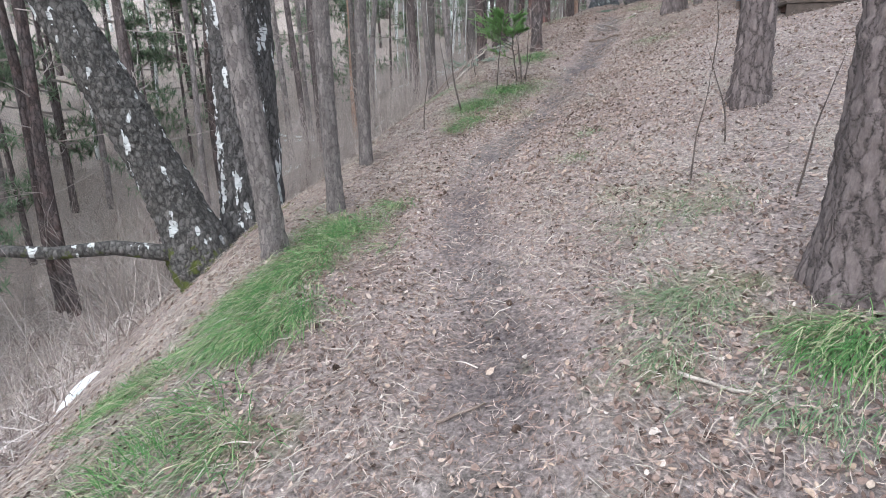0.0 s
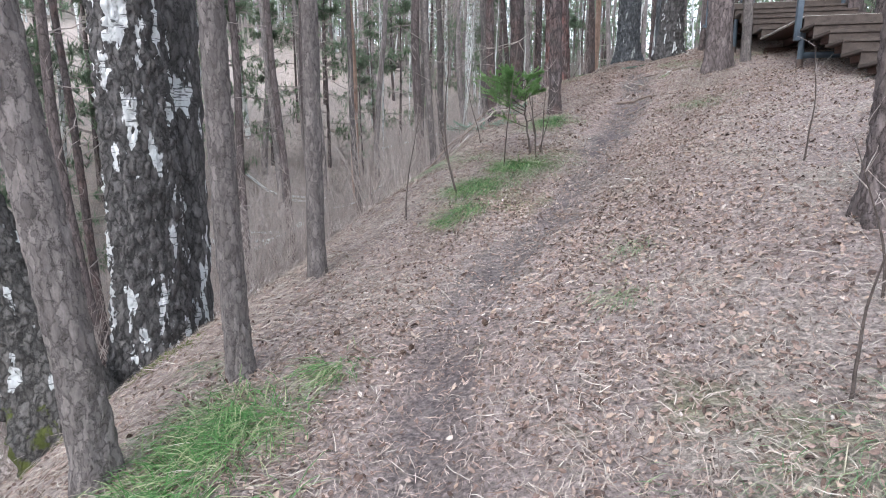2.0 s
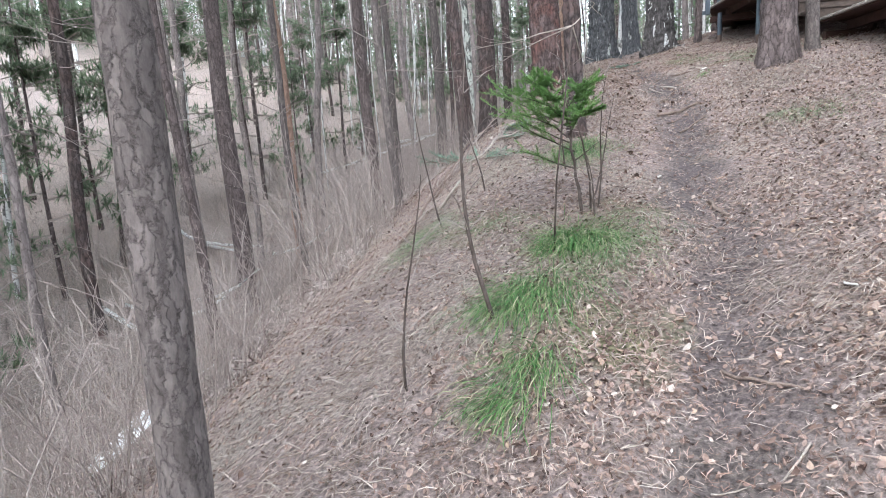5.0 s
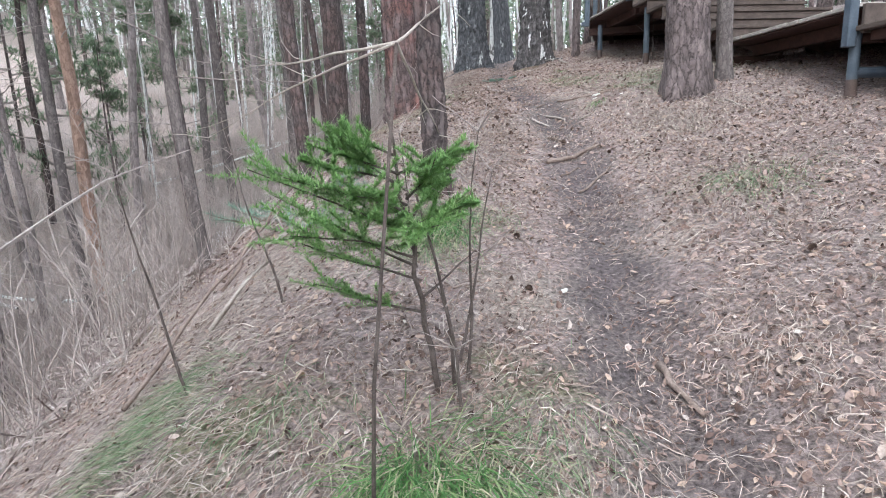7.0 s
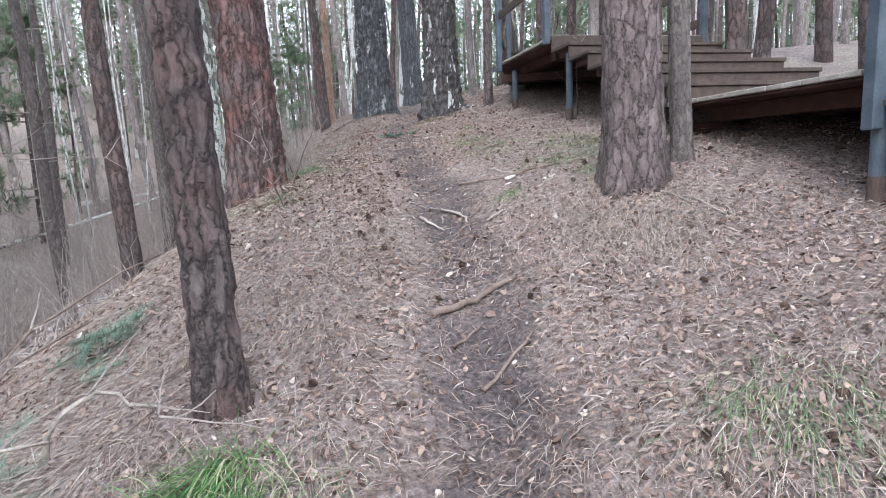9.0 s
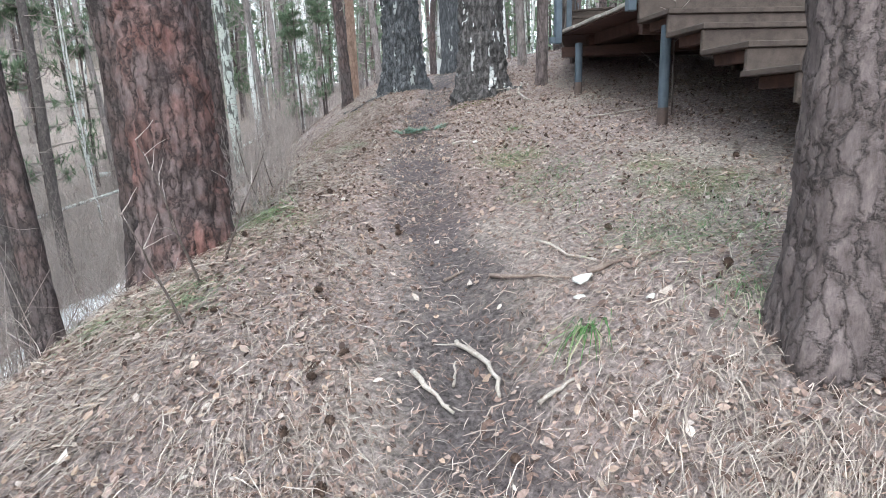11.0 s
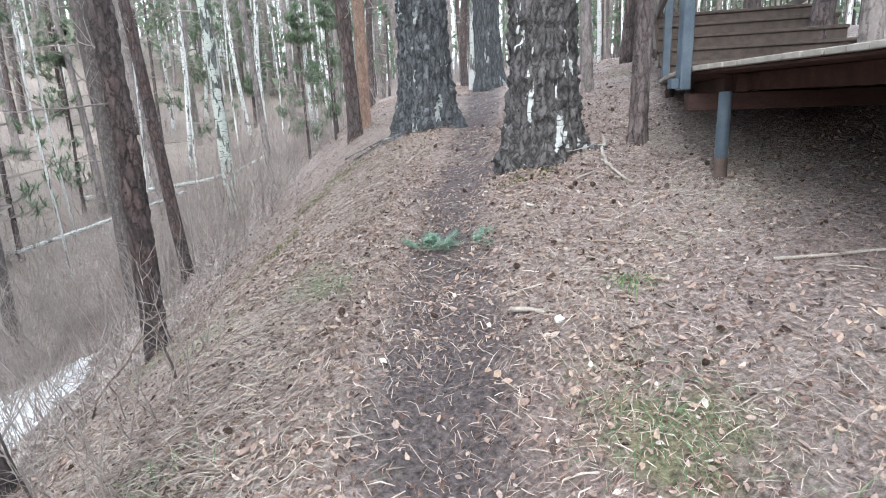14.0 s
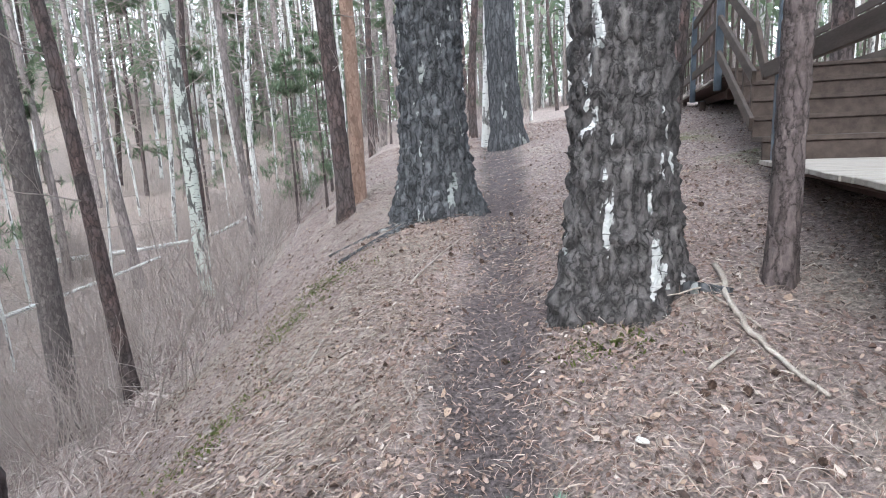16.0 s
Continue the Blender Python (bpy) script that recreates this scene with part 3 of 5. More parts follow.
# pines on the right of the walk
tree("pine_tree", 2.92, 5.38, 0.29, M["pine_bark"], "grey-brown pine with scaly bark above the path", (0.015, 0.03), 17, 2, 16, 0.36, 0.012, 0.3, True, False, 9)
tree("pine_tree", 2.05, 2.42, 0.36, M["pine_bark"], "stout grey-brown pine beside the start of the path", (0.02, 0.0), 17, 2, 16, 0.36, 0.012, 0.3, True, False, 10)
tree("pine_tree", 4.68, 12.25, 0.385, M["pine_bark"], "tall pine with pinkish scaly bark before the stairway", (0.005, 0.0), 19, 2, 15, 0.34, 0.012, 0.32, True, False, 11)
tree("pine_tree", 5.15, 12.27, 0.15, M["grey_bark"], "slim grey pine standing close to the stairway", (0.0, 0.0), 12, 1, 20, 0.3, 0.006, 0.2, True, False, 12)
tree("pine_tree", 1.86, 11.45, 0.19, M["pine_dark"], "dark-barked pine on the path edge by green grass", (0.0, 0.02), 14, 2, 15, 0.3, 0.013, 0.25, True, False, 13)
tree("pine_tree", 2.42, 14.85, 0.49, M["pine_red"], "large pine with red-brown furrowed bark on the bank edge", (-0.035, 0.03), 19, 2, 14, 0.15, 0.028, 0.22, True, False, 14)
tree("pine_tree", 1.76, 17.3, 0.38, M["pine_dark"], "dark brown pine behind the large one", (-0.01, 0.02), 18, 1, 9, 0.25, 0.02, 0.25, True, False, 15, dz=0.15)
tree("pine_tree", 1.12, 16.25, 0.21, M["pine_dark"], "dark pine close beside the larger one", (-0.02, 0.02), 17, 1, 9, 0.25, 0.012, 0.25, True, False, 16)
# birches and pines at the top of the path
tree("birch_tree", 5.74, 21.7, 0.68, M["birch_dark"], "massive old birch with black furrowed bark at the ridge top", (0.0, 0.02), 18, 2, 13, 0.24, 0.045, 0.42, False, True, 17)
tree("birch_tree", 6.02, 18.78, 0.60, M["birch_patchy"], "big old birch with rough black bark and white patches", (0.035, 0.02), 18, 2, 13, 0.26, 0.045, 0.38, False, True, 18)
tree("birch_tree", 8.1, 25.5, 0.56, M["birch_dark"], "old dark birch with mossy foot farther along the ridge", (-0.06, 0.02), 17, 1, 9, 0.33, 0.025, 0.35, False, True, 19)
tree("pine_tree", 6.74, 18.28, 0.165, M["pine_bark"], "slim grey-brown pine beside the stair landing", (0.01, 0.0), 12, 2, 20, 0.3, 0.007, 0.22, True, False, 20)
tree("pine_tree", 4.9, 23.4, 0.22, M["pine_dark"], "slim dark-barked pine at the bank edge", (-0.03, 0.0), 15, 1, 12, 0.3, 0.01, 0.25, True, True, 21)
tree("pine_tree", 5.17, 23.9, 0.21, M["orange_bark"], "slim pine with bright orange peeling bark", (-0.015, 0.0), 15, 1, 12, 0.3, 0.005, 0.2, True, True, 22)
tree("pine_tree", 2.5, 19.05, 0.2, M["pine_dark"], "dark reddish pine growing on the bank edge", (-0.01, 0.0), 16, 2, 12, 0.28, 0.015, 0.2, True, True, 23)
tree("pine_tree", 1.25, 23.9, 0.34, M["grey_bark"], "forked grey-brown pine lower on the bank", (-0.03, 0.0), 16, 1, 16, 0.3, 0.008, 0.2, True, True, 24)
tree("pine_tree", 2.15, 23.4, 0.20, M["pine_dark"], "slim red-brown pine leaning out over the bank", (-0.09, 0.0), 14, 1, 14, 0.3, 0.004, 0.2, True, True, 26)
tree("birch_tree", 2.65, 27.2, 0.28, M["birch_green"], "slim birch with greenish-white lichen bark", (-0.04, 0.0), 15, 1, 12, 0.4, 0.006, 0.2, False, True, 27)

# valley trees seen from the lower path
for k, (x, y, d, lx, kind) in enumerate([
        (-3.79, 13.2, 0.18, -0.03, "pine_bark"), (-3.08, 13.5, 0.15, -0.04, "pine_bark"), (-3.2, 15.8, 0.34, 0.0, "pine_bark"), (-2.78, 19.7, 0.27, -0.03, "orange_bark"),
        (-0.1, 19.5, 0.2, -0.05, "grey_bark"), (-1.2, 25.3, 0.24, 0.0, "grey_bark"),
        (-4.6, 9.4, 0.16, -0.05, "pine_bark"), (-5.2, 10.6, 0.14, -0.06, "pine_dark"), (-6.8, 9.8, 0.2, -0.04, "pine_dark"),
        (-0.7, 17.5, 0.24, -0.02, "pine_bark"), (-2.3, 17.2, 0.16, -0.04, "grey_bark"), (-0.2, 14.2, 0.13, -0.03, "grey_bark")]):
    tree("pine_tree", x, y, d, M[kind], {"orange_bark": "slim pine with orange upper bark in the valley", "grey_bark": "slim grey pine growing in the valley", "pine_bark": "slim brown pine on the valley side", "pine_dark": "dark-barked pine on the valley side"}[kind],
         (lx, 0.01), 15, 1, 14, 0.3, 0.005, 0.22, True, True, 30 + k, 0.05, "valley pines")

# forest behind: prototypes, then copies
PROTO = []
for k, (nm, d, mat, lab) in enumerate([
        ("pine_tree", 0.24, "far_bark", "brown pine in the forest behind"), ("pine_tree", 0.2, "pine_dark", "slim dark pine in the forest behind"),
        ("pine_tree", 0.28, "far_bark", "stout brown pine in the forest behind"), ("pine_tree", 0.17, "far_bark", "thin grey pine in the forest behind"),
        ("birch_tree", 0.12, "birch_white", "thin white birch in the forest behind"), ("birch_tree", 0.2, "birch_white", "white birch in the forest behind")]):
    x, y = to_xy(34 + 2.2 * k, -14 - 1.3 * k)
    PROTO.append(tree(nm, x, y, d, M[mat], lab, (0.01 * (k - 3), 0.01), 16, 0, 12, 0.3, 0.0, 0.2, nm == "pine_tree", True, 80 + k, 0.06, "forest trees"))
rnd = random.Random(11)
placed = [to_xy(34 + 2.2 * k, -14 - 1.3 * k) for k in range(6)]


def forest(n, u0, u1, v0, v1, gap, weights):
    made, tries = 0, 0
    while made < n and tries < n * 12:
        tries += 1
        u, v = rnd.uniform(u0, u1), rnd.uniform(v0, v1)
        x, y = to_xy(u, v)
        if any((x - a) ** 2 + (y - b) ** 2 < gap * gap for a, b in placed):
            continue
        placed.append((x, y))
        k = rnd.choices(range(6), weights)[0]
        s = rnd.uniform(0.8, 1.25)
        m = pose(x, y, float(height(x, y)) - 0.05, rnd.gauss(0, 1.8), rnd.gauss(0, 1.8), rnd.uniform(0, 360)) @ Matrix.Diagonal((s, s, s * rnd.uniform(0.9, 1.1), 1))
        t = copy_thing(PROTO[k], m)
        t.scale = m.to_scale()
        made += 1


for x, y, k, s in [(8.2, 14.5, 0, 1.5), (8.9, 16.2, 1, 1.4), (9.6, 15.2, 0, 1.3), (10.5, 17.0, 1, 1.6), (8.7, 17.8, 3, 1.3), (11.0, 14.5, 0, 1.6), (9.3, 13.0, 3, 1.5), (12.0, 16.0, 1, 1.5), (10.0, 19.5, 0, 1.4), (7.9, 21.2, 3, 1.1), (10.9, 21.5, 1, 1.5),
                   (9.0, 11.2, 0, 1.5), (11.5, 18.6, 3, 1.6), (8.4, 9.6, 1, 1.4), (12.6, 13.0, 0, 1.5), (13.0, 19.5, 1, 1.6), (9.9, 23.4, 0, 1.2), (11.6, 11.0, 3, 1.5)]:
    k, s = (1 if k == 0 else k), s * 0.85
    m = pose(x, y, float(height(x, y)) - 0.05, 0, 0, x * 91 % 360) @ Matrix.Diagonal((s, s, 1.1, 1))
    copy_thing(PROTO[k], m).scale = m.to_scale()
    placed.append((x, y))
for x, y, s in [(1.2, 33.0, 0.55), (-0.5, 34.9, 0.6), (-1.8, 31.0, 0.55), (0.4, 29.5, 0.45), (-2.6, 35.0, 0.7), (2.2, 37.0, 0.6), (5.2, 36.0, 0.75), (-0.9, 38.5, 0.7), (3.4, 34.0, 0.5), (-3.6, 29.5, 0.6), (-1.0, 27.8, 0.45), (-2.9, 26.6, 0.55), (-4.4, 33.0, 0.7), (4.0, 40.0, 0.7)]:
    m = pose(x, y, float(height(x, y)) - 0.05, x * 7 % 3 - 1, y * 5 % 4 - 2, x * 91 % 360) @ Matrix.Diagonal((s, s, 0.9, 1))
    copy_thing(PROTO[4], m).scale = m.to_scale()
    placed.append((x, y))
forest(80, 2, 60, -36, -12.5, 1.5, (3, 3, 1, 4, 8, 1))
forest(85, 28, 70, -13, 4, 1.4, (3, 4, 1, 2, 5, 3))
forest(60, 24, 70, 4, 30, 1.8, (4, 4, 1, 2, 2, 1))
forest(80, -4, 26, 7.5, 26, 1.9, (4, 3, 1, 2, 1, 1))
forest(18, -2, 24, -13, -8.5, 1.8, (1, 2, 0, 5, 0, 0))
# unseen trees behind the start, added so their crowns shade the path
forest(60, -22, -2.5, -14, 18, 2.0, (3, 3, 1, 2, 2, 1))


def far_woods():
    """The distant forest, too far to count."""
    rnd = random.Random(5)
    wood, white, green = Buffer(), Buffer(), Buffer()
    for _ in range(2400):
        a, r = rnd.uniform(-1.75, 1.35), rnd.uniform(42, 150)
        u, v = 8 + r * math.cos(a), r * math.sin(a)
        if abs(v) < 3 and u < 60:
            continue
        x, y = to_xy(u, v)
        z, h = float(height(x, y)), rnd.uniform(13, 20)
        rr = rnd.uniform(0.07, 0.19)
        top = (x + rnd.gauss(0, 0.5), y + rnd.gauss(0, 0.5), z + h)
        (white if rnd.random() < 0.3 else wood).tube([(x, y, z - 0.5), ((x + top[0]) / 2, (y + top[1]) / 2, z + h / 2), top], [rr, rr * 0.75, rr * 0.2], 5, False)
        for _ in range(78 if rnd.random() < 0.8 else 10):
            f = rnd.uniform(0.05, 1.0)
            s = 2.2 * (1.15 - f)
            c = (x + rnd.gauss(0, s * 0.7), y + rnd.gauss(0, s * 0.7), z + h * f)
            green.blade(c, (rnd.gauss(0, 1), rnd.gauss(0, 1), rnd.gauss(0, 0.4)), rnd.uniform(0.5, 1.4), rnd.uniform(0.08, 0.2), 0.3)
    for b, nm, mat in ((wood, "far_trunks", M["far_bark"]), (white, "far_birches", M["birch_white"]), (green, "far_foliage", M["needles"])):
        tagged(part(nm, b, mat), "distant pine and birch forest beyond the valley", "woods", kind="stuff")


far_woods()


# ---- young pines and brush in the valley ----
w, g = pine_crown(91, 0.8, 5.2, 1.1, 34, 9, 14, 0.17, 0.011)
YP = thing("young_pine", -6.6, 13.4, float(height(-6.6, 13.4)), "young green pine with bushy needles in the valley", "tree", "young pines")
part("trunk", trunk_mesh(0.09, 5.6, (0, 0), 10, 0.4, 3, seed=3), M["pine_bark"], YP, smooth=True)
tagged(part("crown_wood", w, M["twig"], YP), kind="stuff")
tagged(part("crown", g, M["needles"], YP), kind="stuff")
for x, y, s in [(-7.4, 8.3, 1.2), (-8.6, 11.5, 1.4), (-9.8, 15.2, 1.5), (-7.6, 17.6, 1.2), (-8.4, 21.0, 1.3), (-3.5, 24.5, 0.9), (4.6, 33.0, 0.9),
                (5.3, 30.5, 0.8), (-2.0, 33.0, 1.1), (1.5, 38.0, 1.2), (-10.5, 6.0, 1.6), (-4.4, 28.5, 1.0), (8.3, 38.0, 1.1), (11.0, 34.0, 1.0), (-12.5, 19.0, 1.5), (-8.2, 6.4, 1.5), (-10.8, 10.5, 1.8), (-9.0, 13.8, 1.6),
                (-11.5, 13.0, 1.8), (-12.0, 8.0, 2.0), (-13.5, 15.5, 1.9), (-10.5, 22.0, 1.6), (-6.8, 24.0, 1.2), (-4.2, 32.0, 1.2), (-7.5, 30.0, 1.4), (4.9, 26.8, 0.6), (4.4, 28.4, 0.7),
                (-6.6, 19.5, 1.5), (-5.0, 25.5, 1.5), (-8.8, 26.5, 1.9), (-2.5, 29.5, 1.4), (-11.5, 27.0, 2.0), (-7.2, 34.5, 1.8), (-14.0, 22.0, 2.1), (-15.0, 10.5, 2.2), (-1.0, 41.0, 1.8), (-5.5, 40.0, 2.0), (2.8, 44.0, 1.8), (-9.8, 18.0, 1.8)]:
    m = pose(x, y, float(height(x, y)), 0, 0, x * 77 % 360) @ Matrix.Scale(s, 4)
    copy_thing(YP, m).scale = m.to_scale()


def shrub_mesh(seed, stems=13, tall=1.7):
    rnd = random.Random(seed)
    b = Buffer()
    for _ in range(stems):
        a = rnd.uniform(0, 6.28)
        base = (rnd.gauss(0, 0.18), rnd.gauss(0, 0.18), -0.1)
        h = tall * rnd.uniform(0.5, 1.15)
        pts = wander(rnd, base, (math.cos(a) * 0.35, math.sin(a) * 0.35, 1), h, 7, 0.16, 0.25)
        b.tube(pts, taper(8, 0.008, 0.002), 4, False)
        for _ in range(6):
            q = pts[rnd.randint(2, 7)]
            tw = wander(rnd, q, (rnd.gauss(0, 0.7), rnd.gauss(0, 0.7), 0.8), h * rnd.uniform(0.15, 0.4), 4, 0.3, 0.2)
            b.tube(tw, taper(5, 0.004, 0.0012), 3, False)
    return b


SHRUB = []
for k in range(4):
    x, y = to_xy(16 + k, -5.0 - 0.6 * k)
    SHRUB.append(thing("bare_shrub", x, y, ground_z(x, y), "leafless grey-brown shrub on the bank", "shrub", "bank shrubs"))
    tagged(part("twig_mass", shrub_mesh(100 + k), M["twig"], SHRUB[-1]), kind="stuff")
rnd = random.Random(21)
SPOTS = [(3.1, 21.6), (3.4, 22.6), (3.0, 23.4), (3.5, 24.2), (2.6, 24.6), (3.2, 25.3), (3.8, 26.0), (3.9, 27.5), (-2.7, 9.4), (-2.3, 10.3), (-2.9, 10.8), (-1.7, 8.6), (-2.4, 8.0),
         (-0.7, 12.8), (-0.9, 14.0), (-1.2, 15.3), (0.1, 15.0), (-0.3, 16.4), (0.4, 17.2), (-2.2, 12.0), (-2.4, 14.6)]
for _ in range(60):
    SPOTS.append(to_xy(rnd.uniform(7, 24), rnd.uniform(-8.0, -3.9)))
for _ in range(75):
    SPOTS.append(to_xy(rnd.uniform(5, 34), rnd.uniform(-14, -5.2)))
for _ in range(70):
    SPOTS.append(to_xy(rnd.uniform(22, 36), rnd.uniform(-11, -3.4)))
for _ in range(24):
    SPOTS.append(to_xy(rnd.uniform(28, 46), rnd.uniform(-5, 3.0)))
for x, y in [(3.0, 15.7), (3.05, 16.5), (2.9, 15.2), (2.75, 15.35), (3.1, 17.2)]:
    m = pose(x, y, ground_z(x, y), 0, -12, x * 500 % 360) @ Matrix.Scale(0.42, 4)
    copy_thing(SHRUB[int(y * 10) % 4], m).scale = m.to_scale()
for x, y in SPOTS:
    s = rnd.uniform(0.55, 1.15)
    m = pose(x, y, ground_z(x, y), rnd.gauss(0, 5), rnd.gauss(0, 5), rnd.uniform(0, 360)) @ Matrix.Scale(s, 4)
    copy_thing(SHRUB[rnd.randint(0, 3)], m).scale = m.to_scale()

# old snow at the foot of the bank
def snow_patch(x, y, a, b, turn):
    rnd = random.Random(int(x * 10 + y))
    n, k = 14, 40
    buf = Buffer()
    for i in range(n + 1):
        for j in range(k):
            t = 2 * math.pi * j / k
            edge = 1 + 0.28 * noise.noise((math.cos(t) * 1.7 + x, math.sin(t) * 1.7, y)) + 0.13 * noise.noise((math.cos(t) * 6, math.sin(t) * 6, x))
            r = edge * i / n
            px, py = a * r * math.cos(t), b * r * math.sin(t)
            c, s = math.cos(turn), math.sin(turn)
            qx, qy = x + c * px - s * py, y + s * px + c * py
            h = 0.13 * (1 - (i / n) ** 3) - 0.06 + 0.02 * noise.noise((qx * 2, qy * 2, 1))
            buf.v.append((qx, qy, ground_z(qx, qy) + h))
    for i in range(n):
        for j in range(k):
            jj = (j + 1) % k
            buf.f.append((i * k + j, (i + 1) * k + j, (i + 1) * k + jj, i * k + jj))
    tagged(part("snow_patch", buf, M["snow"], smooth=True), "patch of old melting snow at the foot of the bank", "snow")


snow_patch(-3.7, 12.4, 1.3, 0.6, 1.2)
snow_patch(-3.3, 4.75, 0.28, 0.2, 1.3)
snow_patch(-0.3, 22.0, 1.95, 1.15, 1.25)

# fallen birch poles in the valley
for k, (x, y, ln, a, r) in enumerate([(-4.6, 15.6, 5.0, -48, 0.05), (-5.0, 15.2, 5.5, -52, 0.06), (-4.2, 16.2, 4.5, -45, 0.045), (-5.4, 20.2, 6.0, -48, 0.05), (-4.6, 19.4, 4.0, -58, 0.05), (-2.6, 18.6, 3.0, -50, 0.04), (-1.2, 30.0, 5.0, 20, 0.06), (0.5, 33.0, 6.0, -20, 0.08)]):
    b = Buffer()
    ca, sa = math.cos(radians(a)), math.sin(radians(a))
    pts = [Vector((x + ca * ln * (t - 0.5), y + sa * ln * (t - 0.5), 0)) for t in np.linspace(0, 1, 7)]
    for i, p in enumerate(pts):
        p.z = float(height(p.x, p.y)) + r + 0.06 + 0.12 * i
    b.tube(pts, taper(7, r, r * 0.5), 9)
    tagged(part("fallen_pole", b, M["birch_white"], smooth=True), "pale fallen birch trunk lying in the valley brush", "log", "fallen birches")


# ---- timber stairway with landing ----
D, N = Vector((0.182, 0.983, 0)).normalized(), Vector((0.983, -0.182, 0)).normalized()
STAIR = Matrix((N.to_tuple() + (0,), D.to_tuple() + (0,), (0, 0, 1, 0), (0, 0, 0, 1))).transposed()
LEFT, RIGHT, LAND = 3.25, 5.35, 4.62
MID, WIDE = (LEFT + RIGHT) / 2, RIGHT - LEFT
st = tagged(new("wooden_stairway"), "brown plank stairway with landing on blue steel posts", "stairs")
st.matrix_world = STAIR


STRAIGHT = Matrix.Identity(4)
TURNED = Matrix.Translation((3.2, 18.3, 0)) @ Matrix.Rotation(radians(-22), 4, "Z") @ Matrix.Translation((-LEFT, 0, 0))
run = STRAIGHT


def board(name, n0, n1, s0, s1, z0, z1, mat, label="", bevel=0.005):
    ob = part(name, box(abs(n1 - n0), abs(s1 - s0), abs(z1 - z0), bevel, ((n0 + n1) / 2, (s0 + s1) / 2, (z0 + z1) / 2)), mat, st, label)
    ob.matrix_basis = run
    return ob


def post(n, s, z0, z1, r=0.042, mat="steel", name="post"):
    b = Buffer()
    b.tube([(n, s, z0), (n, s, z1)], [r, r], 20)
    ob = part(name, b, M[mat], st)
    ob.matrix_basis = run
    return ob


def deck(s0, s1, z, label):
    k, s = 0, s0
    while s < s1 - 0.05:
        e = min(s + 0.145, s1)
        board("deck_board", LEFT + 0.01 * math.sin(k * 5.1), RIGHT, s, e - 0.008, z - 0.035, z, M["plank_grey"], label)
        s, k = e, k + 1
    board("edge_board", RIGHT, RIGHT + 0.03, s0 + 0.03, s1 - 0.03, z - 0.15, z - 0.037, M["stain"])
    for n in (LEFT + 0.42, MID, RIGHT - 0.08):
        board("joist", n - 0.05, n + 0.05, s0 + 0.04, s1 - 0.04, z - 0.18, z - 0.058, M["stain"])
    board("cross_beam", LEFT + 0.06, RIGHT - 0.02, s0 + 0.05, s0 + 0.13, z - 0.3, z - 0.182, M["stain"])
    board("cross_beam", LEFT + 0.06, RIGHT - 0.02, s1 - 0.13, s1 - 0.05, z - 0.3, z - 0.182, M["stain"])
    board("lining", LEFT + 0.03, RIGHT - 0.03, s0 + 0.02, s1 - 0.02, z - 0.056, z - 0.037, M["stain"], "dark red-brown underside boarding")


def flight(s0, z0, steps, going, riser=0.18):
    """Steps that rise along +s: deep plank treads with tall riser boards, on notched side beams."""
    for k in range(steps):
        s, z = s0 + going * k, z0 + riser * (k + 1)
        wob = 0.012 * math.sin(k * 3.7 + s0)
        board("tread", LEFT + wob, RIGHT + wob, s, s + going + 0.03, z - 0.04, z, M["plank"])
        board("riser", LEFT + 0.012 + wob, RIGHT - 0.012 + wob, s + 0.02, s + 0.05, z - riser - 0.03, z - 0.042, M["plank"])
    ln = math.hypot(going * steps, riser * steps)
    a = math.atan2(riser, going)
    for n in (MID - 0.3, RIGHT - 0.12):
        part("side_beam", box(0.05, ln, 0.2, 0.004, (n, s0 + going * steps / 2, z0 + riser * steps / 2 - 0.14), Matrix.Rotation(a, 4, "X")), M["stain"], st).matrix_basis = run
    # zig-zag cleats under the tread ends
    for k in range(steps):
        s, z = s0 + going * k, z0 + riser * (k + 1)
        board("cleat", LEFT + 0.085, LEFT + 0.165, s + 0.06, s + going - 0.02, z - 0.12, z - 0.042, M["stain"])


deck(16.28, 18.5, LAND, "")
# boarding added to close the far side and darken the space under the landings
for s0, s1, z in ((11.9, 13.75, 3.3), (16.35, 18.4, 4.38)):
    for k in range(6):
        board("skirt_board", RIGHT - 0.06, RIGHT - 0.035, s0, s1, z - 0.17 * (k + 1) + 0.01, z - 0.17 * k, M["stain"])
board("riser", LEFT - 0.02, RIGHT + 0.02, 16.24, 16.275, LAND - 0.19, LAND - 0.012, M["plank"])
flight(13.8, 3.54, 5, 0.495)
deck(11.8, 13.8, 3.54, "")
board("riser", LEFT + 0.02, RIGHT + 0.02, 11.755, 11.79, 3.30, 3.528, M["plank"])
flight(9.3, 2.46, 5, 0.495)
run = TURNED
deck(0.0, 2.75, LAND - 0.006, "")
flight(2.75, LAND, 5, 0.42)
deck(4.87, 10.5, LAND + 0.9, "")
run = STRAIGHT


def foot_z(n, s):
    p = STAIR @ run @ Vector((n, s, 0))
    return ground_z(p.x, p.y)


def supports(places):
    for n, s, z in places:
        g = foot_z(n, s)
        post(n, s, g - 0.2, z - 0.182)
        post(n, s, g - 0.15, g + 0.14, 0.045, "rust", "post_foot")


